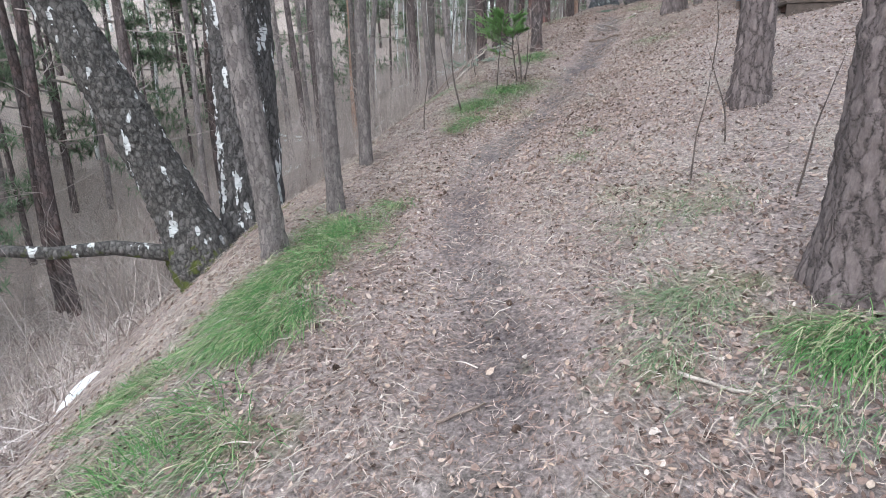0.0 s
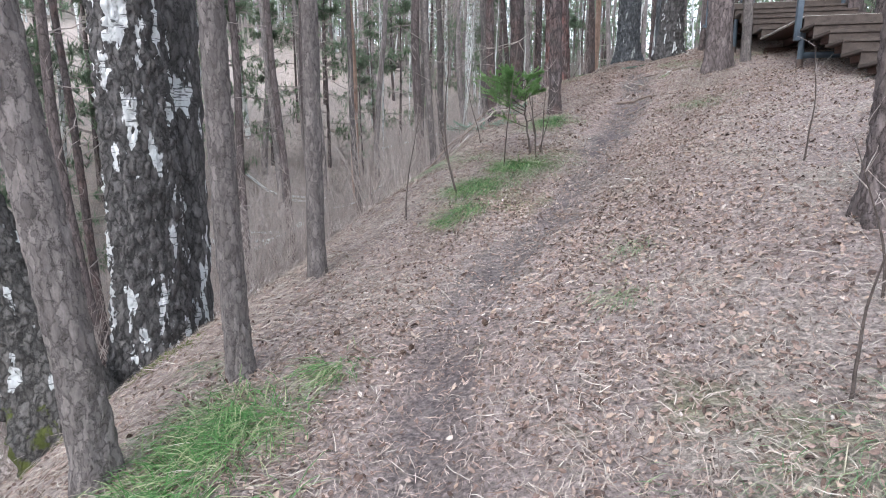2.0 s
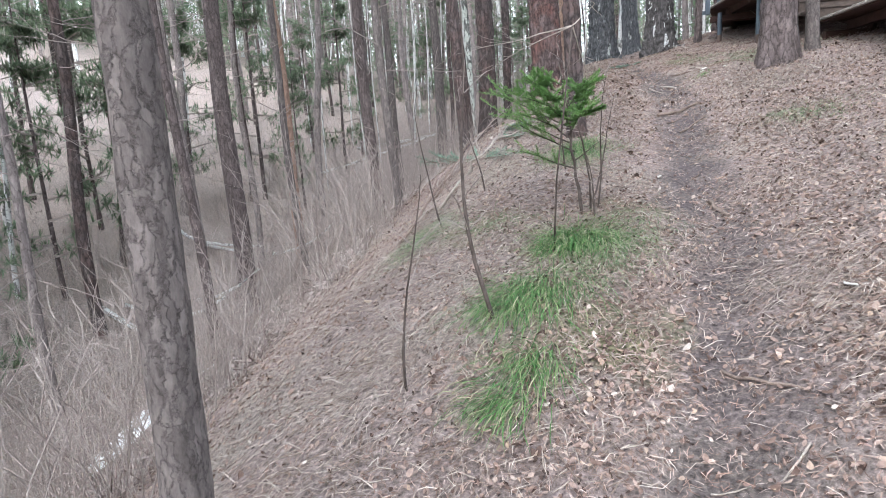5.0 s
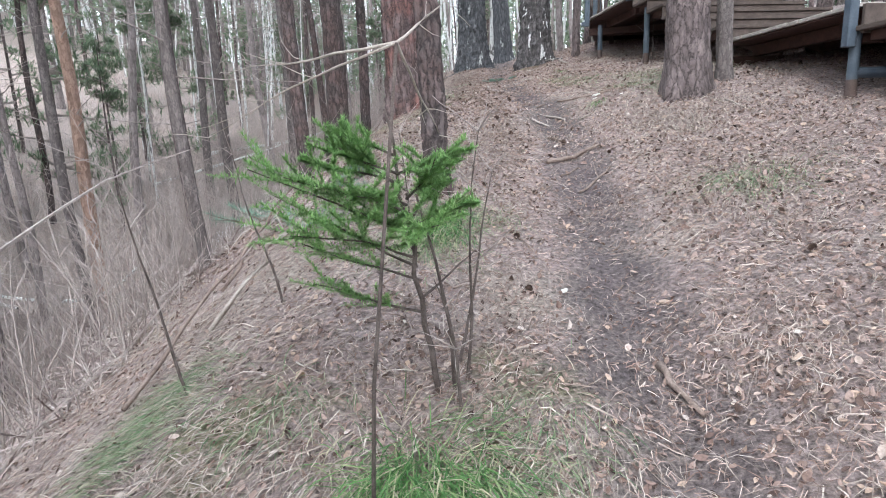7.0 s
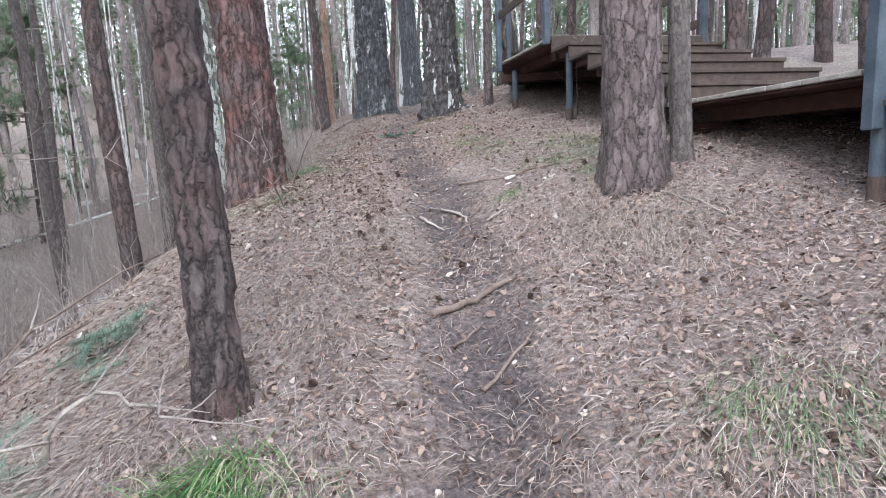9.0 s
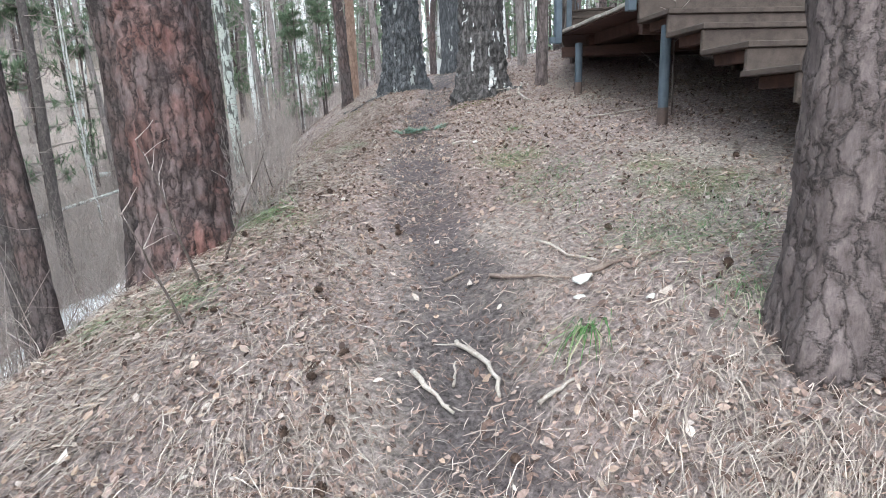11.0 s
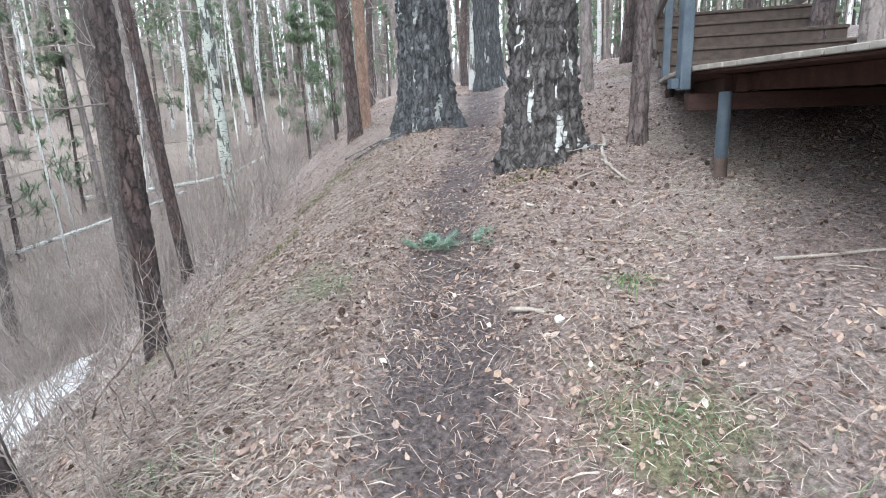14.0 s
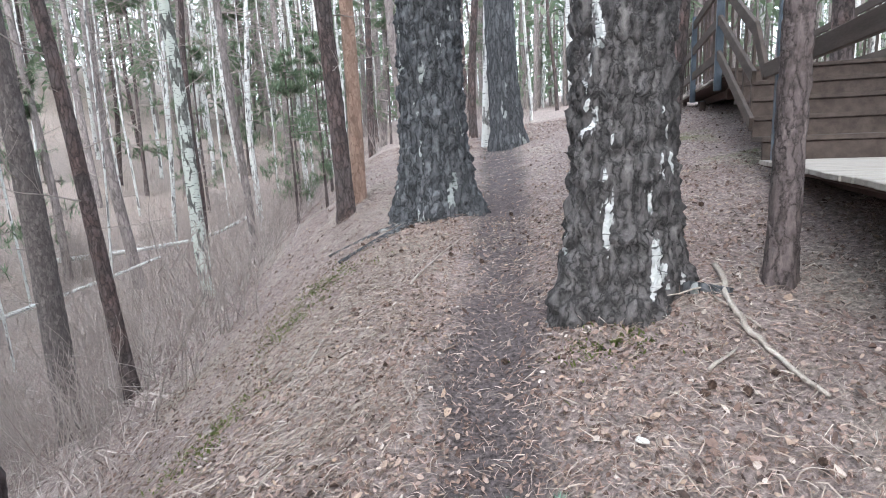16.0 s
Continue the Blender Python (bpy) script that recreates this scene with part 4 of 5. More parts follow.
def railing(n, s0, z0, s1, z1, top=1.0, pickets=True, heights=(1.0, 0.62, 0.16)):
    ln, a = math.hypot(s1 - s0, z1 - z0), math.atan2(z1 - z0, s1 - s0)
    turn = Matrix.Rotation(a, 4, "X")
    for h in heights:
        part("rail", box(0.035, ln, 0.11, 0.005, (n, (s0 + s1) / 2, (z0 + z1) / 2 + h * top), turn), M["plank"], st).matrix_basis = run
    if pickets:
        k = int(ln / 0.4)
        for i in range(k):
            f = (i + 0.5) / k
            s, z = s0 + (s1 - s0) * f, z0 + (z1 - z0) * f
            board("picket", n + 0.0185, n + 0.0385, s - 0.03, s + 0.03, z + 0.05, z + top + 0.02, M["plank"], "", 0.003)


def rail_posts(places):
    for n, s, z0, z1 in places:
        board("rail_post", n - 0.04, n + 0.04, s - 0.04, s + 0.04, z0, z1, M["steel"], "", 0.008)


supports([(3.36, 17.99, LAND), (3.33, 15.95, LAND - 0.1), (3.3, 11.86, 3.54), (5.2, 17.8, LAND), (5.2, 15.95, LAND - 0.1), (5.2, 11.86, 3.54), (5.2, 13.7, 3.54), (5.2, 9.6, 2.46)])
b = Buffer()
b.tube([(3.3, 11.86, 3.0), (5.2, 11.86, 3.0)], [0.045, 0.045], 12)
part("tie_bar", b, M["steel"], st)
rail_posts([(3.2, 16.34, LAND - 0.11, 5.75), (3.2, 18.26, LAND - 0.16, 5.75), (5.42, 16.3, LAND - 0.1, 5.75), (3.22, 11.84, 3.2, 4.6), (5.42, 11.84, 3.3, 4.6)])
board("bolt_plate", 3.10, 3.158, 18.23, 18.29, LAND - 0.15, LAND - 0.08, M["steel"])
railing(3.2, 16.4, LAND, 18.2, LAND, 0.68, False, (1.0,))
railing(5.36, 16.35, LAND, 18.2, LAND)
run = TURNED
supports([(3.36, 2.5, LAND), (5.2, 2.5, LAND)])
supports([(3.36, 7.5, LAND + 0.9), (5.2, 7.5, LAND + 0.9), (3.36, 10.3, LAND + 0.9), (5.2, 10.3, LAND + 0.9)])
rail_posts([(3.3, 2.42, LAND + 0.002, 5.9), (3.21, 4.95, LAND + 0.7, 6.6), (3.21, 7.5, LAND + 0.7, 6.6), (3.21, 10.4, LAND + 0.7, 6.6), (5.4, 4.95, LAND + 0.7, 6.6), (5.4, 10.4, LAND + 0.7, 6.6)])
railing(3.2, 0.0, LAND, 2.45, LAND, 0.68, False, (1.0,))
part("rail", box(0.035, 0.62, 0.12, 0.005, (3.2, 2.68, 5.48), Matrix.Rotation(radians(42), 4, "X")), M["plank"], st).matrix_basis = run
railing(3.2, 2.9, LAND + 0.1, 4.85, LAND + 0.9, 0.95, True, (1.0, 0.6, 0.2))
railing(3.2, 4.9, LAND + 0.9, 10.4, LAND + 0.9, 0.95, True, (1.0, 0.6, 0.2))
railing(5.36, 4.9, LAND + 0.9, 10.4, LAND + 0.9, 0.95, True, (1.0, 0.25))
run = STRAIGHT


# ---- litter, grass and small things on the ground ----
def slope_at(x, y, e=0.15):
    return (float(height(x + e, y)) - float(height(x - e, y))) / (2 * e), (float(height(x, y + e)) - float(height(x, y - e))) / (2 * e)


def scatter(rnd, n, spread=1.9, u0=-0.6, u1=25.0):
    """Places along the walk, thicker near it."""
    for _ in range(n):
        u = rnd.uniform(u0, u1)
        v = float(CREST_V(u)) + rnd.gauss(0.0, spread)
        if -5.2 < v < 5.5:
            yield u, v


def joined(name, points, faces, mat, label, category):
    """Many alike small pieces in one mesh. points: pieces x corners x 3; faces: corner numbers of one piece."""
    n, k = points.shape[:2]
    sizes = [len(f) for f in faces]
    flat = np.array([i for f in faces for i in f])
    loops = (np.arange(n)[:, None] * k + flat).reshape(-1)
    starts = (np.arange(n)[:, None] * len(flat) + np.cumsum([0] + sizes[:-1])).reshape(-1)
    me = bpy.data.meshes.new(name)
    me.vertices.add(n * k)
    me.vertices.foreach_set("co", points.reshape(-1).astype(np.float32))
    me.loops.add(len(loops))
    me.loops.foreach_set("vertex_index", loops.astype(np.int32))
    me.polygons.add(len(starts))
    me.polygons.foreach_set("loop_start", starts.astype(np.int32))
    me.update(calc_edges=True)
    me.validate()
    return tagged(part(name, me, mat), label, category, kind="stuff")


def strewn(rng, n, left=4.4, right=4.2, u0=0.4, u1=25.0, near=0.45, beyond=9.0):
    """Places over the ridge, thicker towards the path."""
    u = rng.uniform(u0, u1, n)
    u = np.where(u > u1 - 3.0, u1 - 3.0 + (u - u1 + 3.0) * (3.0 + beyond) / 3.0, u)
    d = np.where(rng.random(n) < near, rng.normal(0, 1.25, n), rng.uniform(-left, right, n))
    return u, CREST_V(u) + d, d


def frame_at(rng, u, v, tilt, heading):
    """Two directions in the ground at each place and the way out of it, loosely tilted, in world axes."""
    e = 0.07
    gu = (surface(u + e, v) - surface(u - e, v)) / (2 * e) + rng.normal(0, tilt, len(u))
    gv = (surface(u, v + e) - surface(u, v - e)) / (2 * e) + rng.normal(0, tilt, len(u))
    cu, cv = np.cos(heading), np.sin(heading)
    along = np.stack([*to_xy(cu, cv), cu * gu + cv * gv], -1)
    along /= np.linalg.norm(along, axis=1)[:, None]
    nx, ny = to_xy(-gu, -gv)
    out = np.stack([nx, ny, np.ones(len(u))], -1)
    out /= np.linalg.norm(out, axis=1)[:, None]
    return along, np.cross(out, along), out


def ground_points(u, v, lift):
    x, y = to_xy(u, v)
    return np.stack([x, y, surface(u, v) + lift], -1)


def fallen_leaves(name, seed, count, small, spread, large, label, near=0.45):
    """Curled old leaves, from small birch leaves to broad ones."""
    rng = np.random.default_rng(seed)
    u, v, d = strewn(rng, count, near=near)
    thick = 0.25 + 0.75 * patchy(u, v, 1.1, 0.4)
    thick = np.where(((d > 0.5) & (u < 9)) | ((d < -0.4) & (u > 12)), np.minimum(thick + 0.25, 1.0), thick)
    keep = rng.random(len(u)) < thick * (1 - 0.93 * worn(u, v))
    u, v = u[keep], v[keep]
    n = len(u)
    a, c, out = frame_at(rng, u, v, 0.5, rng.uniform(0, 6.283, n))
    ln = (small + spread * rng.random(n) + large * rng.random(n) ** 8)[:, None]
    wd = ln * rng.uniform(0.35, 0.75, (n, 1))
    fold, curl = rng.uniform(-0.4, 1.0, (n, 1)) * wd, rng.uniform(-0.3, 0.9, (n, 1)) * ln
    p = ground_points(u, v, rng.uniform(0.003, 0.02, n))
    lopsided = rng.uniform(0.6, 1.2, (n, 1))
    pts = np.stack([p - a * ln + out * curl * 0.4, p + a * ln + out * curl,
                    p - a * ln * 0.35 + c * wd + out * fold, p + a * ln * 0.45 + c * wd * 0.8 + out * (fold + curl * 0.3),
                    p - a * ln * 0.35 - c * wd * lopsided + out * fold * 0.6, p + a * ln * 0.45 - c * wd * 0.8 * lopsided + out * fold], 1)
    joined(name, pts, [(0, 2, 3, 1), (1, 5, 4, 0)], M["leaves"], label, "leaves")


def strands(rng, name, u, v, heading, length, width, mat, label, category, arch=0.01, steep=0.12):
    """Thin bent strips lying over one another."""
    n = len(u)
    a, c, out = frame_at(rng, u, v, steep, heading)
    p = ground_points(u, v, rng.uniform(0.003, 0.022, n))
    length, width = length[:, None], width[:, None]
    bow = c * length * rng.normal(0, 0.12, (n, 1)) + out * np.abs(rng.normal(0, arch, (n, 1)))
    tip = p + a * length
    mid = (p + tip) / 2 + bow
    side = c + out * rng.normal(0, 0.5, (n, 1))
    pts = np.stack([p - side * width, p + side * width, mid + side * width, mid - side * width, tip + side * width * 0.3], 1)
    joined(name, pts, [(0, 1, 2, 3), (3, 2, 4)], mat, label, category)


def downhill(u, v, e=0.2):
    """Which way the ground falls, and how steeply."""
    gu, gv = (surface(u + e, v) - surface(u - e, v)) / (2 * e), (surface(u, v + e) - surface(u, v - e)) / (2 * e)
    return np.arctan2(-gv, -gu), np.hypot(gu, gv)


def dry_stalks():
    rng = np.random.default_rng(32)
    u, v, d = strewn(rng, 150000, near=0.35)
    keep = rng.random(len(u)) < (0.15 + 0.62 * patchy(u, v, 1.5, 2.0)) * (1 - 0.85 * worn(u, v))
    u, v, d = u[keep], v[keep], d[keep]
    n = len(u)
    fall, steep = downhill(u, v)
    swirl = 6.283 * patchy(u, v, 0.9, 5.0)
    heading = np.where(d < -0.5, fall + rng.normal(0, 0.55, n), swirl + rng.normal(0, 0.8, n))
    strands(rng, "dry_grass_litter", u, v, heading, rng.uniform(0.04, 0.15, n) * np.where(d < -0.5, 1.35, 1.0), rng.uniform(0.0009, 0.0021, n), M["straw"], "matted dry grass stalks on the forest floor", "litter", 0.016, 0.16)


def fallen_needles():
    rng = np.random.default_rng(33)
    u, v, d = strewn(rng, 170000, near=0.5)
    keep = rng.random(len(u)) > 0.75 * worn(u, v) * np.interp(u, [2, 10], [0.6, 1.0])
    u, v = u[keep], v[keep]
    n = len(u)
    strands(rng, "needle_litter", u, v, rng.uniform(0, 6.283, n), rng.uniform(0.03, 0.075, n), rng.uniform(0.0008, 0.0016, n), M["pine_litter"], "brown fallen pine needles and bark bits", "litter", 0.006, 0.1)


fallen_leaves("leaf_litter", 31, 190000, 0.007, 0.01, 0.012, "scattered curled brown fallen leaves on the forest floor")
fallen_leaves("broad_leaves", 41, 9000, 0.014, 0.014, 0.01, "broad curled tan leaves lying on the litter", 0.3)
dry_stalks()
fallen_needles()


def tussocks(name, rng, spots, mat, label, lo=0.16, hi=0.42, width=0.0021, rise=0.2, thin=1.0):
    """Tufts of long blades that arch up, fall over downhill and trail on the ground. spots: x, y, radius, blades."""
    us, vs, uc, vc, own = [], [], [], [], []
    for x, y, r, n in spots:
        cu, cv = to_uv(x, y)
        n = int(n * thin)
        us.append(cu + rng.normal(0, r * 1.25, n))
        vs.append(cv + rng.normal(0, r * 1.25, n))
        uc.append(np.full(n, cu))
        vc.append(np.full(n, cv))
        own.append(np.full(n, rng.normal(0, 0.35)))
    u, v, uc, vc, own = (np.concatenate(k) for k in (us, vs, uc, vc, own))
    n = len(u)
    fall, steep = downhill(uc, vc, 0.3)
    flop = np.clip(steep * 2.6, 0.4, 1.1)
    hu = np.cos(fall + own) * flop + (u - uc) * 1.7 + rng.normal(0, 0.32, n)
    hv = np.sin(fall + own) * flop + (v - vc) * 1.7 + rng.normal(0, 0.32, n)
    size = np.hypot(hu, hv) + 1e-6
    hu, hv = hu / size, hv / size
    length = rng.uniform(lo, hi, n) * rng.uniform(0.6, 1.0, n)
    top = length * rng.uniform(0.3, 1.2, n) * rise / 0.45
    bend = rng.normal(0, 0.09, n) * length
    rows = []
    wide = width * rng.uniform(0.6, 1.35, n)
    lie = rng.random(n) ** 0.7
    for f, w in ((0.0, 0.8), (0.3, 1.0), (0.65, 0.8), (1.0, 0.0)):
        reach = length * (f if f < 0.9 else 0.96)
        pu, pv = u + hu * reach - hv * bend * f * f, v + hv * reach + hu * bend * f * f
        p = ground_points(pu, pv, top * (4 * f * (1 - f) * 0.55 + f * (1 - lie) * 0.6) + 0.006 - 0.012 * (f == 0))
        sx, sy = to_xy(-hv, hu)
        side = np.stack([sx, sy, rng.normal(0, 0.25, n)], -1) * (wide * w)[:, None]
        rows += [p] if w == 0 else [p - side, p + side]
    joined(name, np.stack(rows, 1), [(0, 1, 3, 2), (2, 3, 5, 4), (4, 5, 6)], mat, label, "grass")


LUSH = [(-0.53, 4.55, 0.09, 500), (-0.68, 4.24, 0.1, 700), (-0.82, 3.88, 0.11, 800), (-0.98, 3.6, 0.11, 800), (-0.75, 4.6, 0.1, 420), (-1.1, 3.36, 0.1, 600), (-0.75, 3.12, 0.08, 600), (-0.88, 2.92, 0.08, 520), (-1.1, 3.02, 0.1, 420),
        (-1.5, 2.82, 0.1, 420), (-1.72, 2.85, 0.1, 300), (-1.0, 2.28, 0.09, 220), (-0.75, 2.05, 0.08, 150), (-1.14, 1.9, 0.1, 320), (1.74, 2.03, 0.07, 420), (1.86, 2.02, 0.06, 260),
        (-0.24, 4.97, 0.05, 200), (0.52, 7.58, 0.06, 260), (1.1, 8.86, 0.09, 800), (1.0, 8.72, 0.07, 420), (1.18, 8.72, 0.07, 300), (0.7, 8.19, 0.1, 700), (0.5, 8.08, 0.08, 420), (0.34, 7.38, 0.06, 240), (1.79, 10.96, 0.08, 460), (1.71, 10.71, 0.1, 620), (1.9, 11.1, 0.05, 160),
        (-0.22, 3.95, 0.03, 40), (3.0, 15.02, 0.07, 150), (5.37, 16.23, 0.02, 45), (4.06, 12.8, 0.025, 45)]
DULL = [(1.29, 2.59, 0.09, 420), (1.4, 2.48, 0.1, 420), (1.1, 2.16, 0.07, 260), (1.38, 1.75, 0.06, 160), (1.55, 1.66, 0.06, 160), (1.74, 3.58, 0.13, 260), (1.4, 3.5, 0.12, 200), (2.0, 3.7, 0.12, 160), (1.55, 8.95, 0.13, 380), (1.4, 8.7, 0.1, 260), (0.62, 9.4, 0.13, 320), (0.12, 9.8, 0.11, 800), (0.25, 10.05, 0.1, 500), (0.0, 9.55, 0.09, 400),
        (1.62, 5.87, 0.1, 160), (1.37, 5.22, 0.08, 160), (1.22, 8.5, 0.11, 700), (1.28, 8.7, 0.08, 300), (0.95, 8.25, 0.1, 260), (-1.3, 2.2, 0.15, 300), (-0.85, 1.85, 0.12, 200), (2.05, 10.85, 0.1, 260), (1.5, 10.5, 0.12, 320), (3.76, 10.16, 0.14, 420), (3.6, 10.35, 0.1, 200),
        (2.6, 15.2, 0.12, 300), (2.85, 14.9, 0.12, 260), (3.1, 15.74, 0.1, 180), (4.94, 15.35, 0.12, 200), (5.03, 14.62, 0.12, 160), (4.75, 14.51, 0.11, 160), (4.65, 14.16, 0.12, 200), (5.22, 13.84, 0.16, 260), (4.74, 13.4, 0.08, 120), (3.92, 17.2, 0.08, 260), (3.93, 17.42, 0.08, 160),
        (4.75, 13.2, 0.14, 300), (4.95, 13.0, 0.13, 260), (5.3, 13.3, 0.16, 260), (5.7, 13.0, 0.16, 200), (2.55, 13.9, 0.08, 160), (2.1, 14.2, 0.1, 160), (-1.0, 5.2, 0.08, 140), (4.85, 12.35, 0.08, 240), (4.62, 12.6, 0.07, 160), (2.7, 18.45, 0.1, 200), (3.2, 17.6, 0.1, 160)]
rng = np.random.default_rng(34)
tussocks("green_grass", rng, LUSH, M["grass"], "tufts of long fresh green grass falling over beside the path", 0.12, 0.36, 0.002, 0.18, 0.85)
tussocks("faded_grass", rng, DULL, M["dull_grass"], "tufts of faded half-green grass among the litter", 0.08, 0.22, 0.0017, 0.17, 0.8)
STRAW = [(4.26, 11.95, 0.1, 420), (4.24, 11.6, 0.12, 420), (4.0, 11.9, 0.1, 320), (2.87, 10.66, 0.12, 200), (3.42, 10.11, 0.14, 300), (0.83, 9.04, 0.12, 300), (1.24, 8.6, 0.12, 420), (1.68, 8.81, 0.12, 200), (4.35, 11.72, 0.1, 320), (4.18, 12.3, 0.12, 260),
         (3.34, 12.4, 0.1, 100), (2.96, 12.71, 0.13, 260), (2.5, 12.4, 0.16, 320), (2.3, 12.0, 0.16, 260), (2.7, 12.95, 0.12, 200), (1.92, 7.81, 0.14, 420), (2.21, 7.6, 0.14, 420), (2.0, 7.3, 0.12, 300), (0.5, 9.2, 0.14, 300), (4.6, 11.6, 0.14, 320), (4.75, 11.85, 0.14, 260), (3.68, 16.52, 0.13, 260),
         (3.73, 17.07, 0.13, 260), (3.51, 17.06, 0.12, 260), (-0.1, 8.3, 0.15, 260), (0.2, 8.7, 0.15, 260), (-0.4, 7.7, 0.15, 260), (0.2, 10.2, 0.14, 260), (3.3, 10.5, 0.12, 200), (3.9, 10.5, 0.12, 200), (4.2, 10.3, 0.14, 200), (1.5, 11.3, 0.1, 200), (2.1, 11.9, 0.12, 200), (1.75, 8.4, 0.1, 160),
         (3.45, 9.7, 0.1, 160), (2.6, 9.0, 0.12, 140), (1.9, 6.9, 0.12, 160), (5.1, 15.9, 0.12, 120), (5.5, 15.2, 0.14, 120)]
su, sv, sd = strewn(rng, 420, right=3.0, near=0.2)
STRAW += [(x, y, 0.12, 45) for x, y, d in zip(*to_xy(su, sv), sd) if abs(d) > 0.6]
su = rng.uniform(1, 25, 380)
STRAW += [(x, y, 0.12, 90) for x, y in zip(*to_xy(su, EDGE_V(su) + 0.5 - np.abs(rng.normal(0, 0.9, 380))))]
tussocks("dry_grass", rng, STRAW, M["straw"], "clumps of straw-coloured dry grass beside the path", 0.08, 0.26, 0.0013, 0.16, 0.85)


def brushwood():
    """Thin leafless shoots standing thickly over the valley floor and the foot of the bank."""
    rng = np.random.default_rng(38)
    n = 15000
    u = rng.uniform(1, 48, n)
    v = EDGE_V(np.minimum(u, 30)) - 1.7 - np.abs(rng.normal(0, 6.5, n))
    keep = rng.random(n) < 0.2 + 0.8 * patchy(u, v, 0.6, 1.0)
    u, v = u[keep], v[keep]
    n = len(u)
    h = (0.3 + 1.3 * rng.random(n) ** 2) * (0.5 + patchy(u, v, 1.3, 3.0))
    a, w = rng.uniform(0, 6.283, n), rng.uniform(0.002, 0.0055, n)
    lean, curve = np.abs(rng.normal(0, 0.95, n)), rng.normal(0, 0.9, n)
    rows = []
    for f, k in ((0.0, 1.0), (0.35, 0.85), (0.7, 0.6), (1.0, 0.3)):
        reach = h * lean * f
        p = ground_points(u, v, 0.0)
        p[:, 0] += np.cos(a + curve * f) * reach
        p[:, 1] += np.sin(a + curve * f) * reach
        p[:, 2] += h * (f - 0.25 * np.minimum(lean, 2.4) * f * f) - 0.05
        for q in range(3):
            t = a + q * 2.0944
            rows.append(p + np.stack([np.cos(t), np.sin(t), 0 * t], -1) * (w * k)[:, None])
    faces = [(3 * i + j, 3 * i + (j + 1) % 3, 3 * i + 3 + (j + 1) % 3, 3 * i + 3 + j) for i in range(3) for j in range(3)]
    joined("brushwood", np.stack(rows, 1), faces, M["brush"], "thicket of thin leafless grey shoots in the valley", "brush")


brushwood()


def valley_litter():
    rng = np.random.default_rng(39)
    n = 42000
    u = rng.uniform(0, 40, n)
    v = EDGE_V(np.minimum(u, 30)) - 1.9 - np.abs(rng.normal(0, 5.5, n))
    strands(rng, "valley_twigs", u, v, rng.uniform(0, 6.283, n), rng.uniform(0.12, 0.7, n), rng.uniform(0.002, 0.006, n), M["brush"], "tangle of fallen grey twigs on the valley floor", "twigs", 0.09, 0.35)


valley_litter()


# brushy pale grass across the valley
b = Buffer()
rnd = random.Random(35)
for _ in range(26000):
    u, v = rnd.uniform(0, 55), -5.0 - abs(rnd.gauss(0, 11))
    x, y = to_xy(u, v)
    a = rnd.uniform(0, 6.28)
    b.blade((x, y, float(height(x, y)) - 0.03), (math.cos(a) * 0.5, math.sin(a) * 0.5, 1), rnd.uniform(0.2, 0.6), 0.006, rnd.uniform(0.1, 0.6))
tagged(part("valley_grass", b, M["straw"]), "pale dead grass and stalks in the valley", "grass", kind="stuff")


# cones
def cone_mesh():
    b = Buffer()
    b.tube([(0, 0, 0), (0, 0, 0.012), (0, 0, 0.03), (0, 0, 0.044)], [0.006, 0.013, 0.011, 0.003], 8)
    for i in range(42):
        f = i / 42
        a, z = i * 2.4, 0.004 + 0.036 * f
        r = 0.019 * math.sin(math.pi * (0.2 + 0.72 * f))
        c, s = math.cos(a), math.sin(a)
        k = len(b.v)
        b.v += [(c * 0.006 - s * 0.004, s * 0.006 + c * 0.004, z), (c * 0.006 + s * 0.004, s * 0.006 - c * 0.004, z), (c * r + s * 0.005, s * r - c * 0.005, z + 0.005), (c * (r + 0.003), s * (r + 0.003), z + 0.008), (c * r - s * 0.005, s * r + c * 0.005, z + 0.005)]
        b.f.append((k, k + 1, k + 2, k + 3, k + 4))
    return b


CONES = [(-0.37, 2.47), (0.16, 5.12), (0.54, 2.95), (0.44, 1.95), (-0.31, 5.39), (0.14, 5.1), (0.6, 5.3), (2.85, 12.76), (3.41, 14.01), (2.27, 11.37), (2.98, 10.69), (3.62, 10.06), (4.14, 10.64), (3.51, 14.4), (3.68, 14.4),
         (3.02, 12.76), (3.11, 13.61), (3.1, 13.09), (3.64, 14.29), (4.6, 13.46), (3.37, 15.31), (3.5, 15.16), (3.42, 15.95), (5.72, 16.86), (5.39, 15.64), (4.95, 16.71), (5.81, 17.7), (5.91, 17.59), (6.09, 17.67),
         (5.79, 17.68), (5.84, 17.2), (6.11, 18.17), (5.26, 16.87), (2.9, 12.1), (2.75, 12.4), (2.95, 12.5), (3.0, 13.0)]
rnd = random.Random(36)
for u, v in scatter(rnd, 50, 1.5, 9, 22):
    CONES.append(to_xy(u, v))
first = tagged(part("pine_cone", cone_mesh(), M["cone"]), "small dark open pine cone on the ground", "pine cone", "pine cones")
for i, (x, y) in enumerate(CONES):
    s = rnd.uniform(0.75, 1.05)
    m = pose(x, y, ground_z(x, y) + 0.022, rnd.uniform(50, 120), rnd.uniform(-30, 30), rnd.uniform(0, 360)) @ Matrix.Scale(s, 4)
    ob = first if i == 0 else copy_thing(first, m)
    ob.matrix_world = m


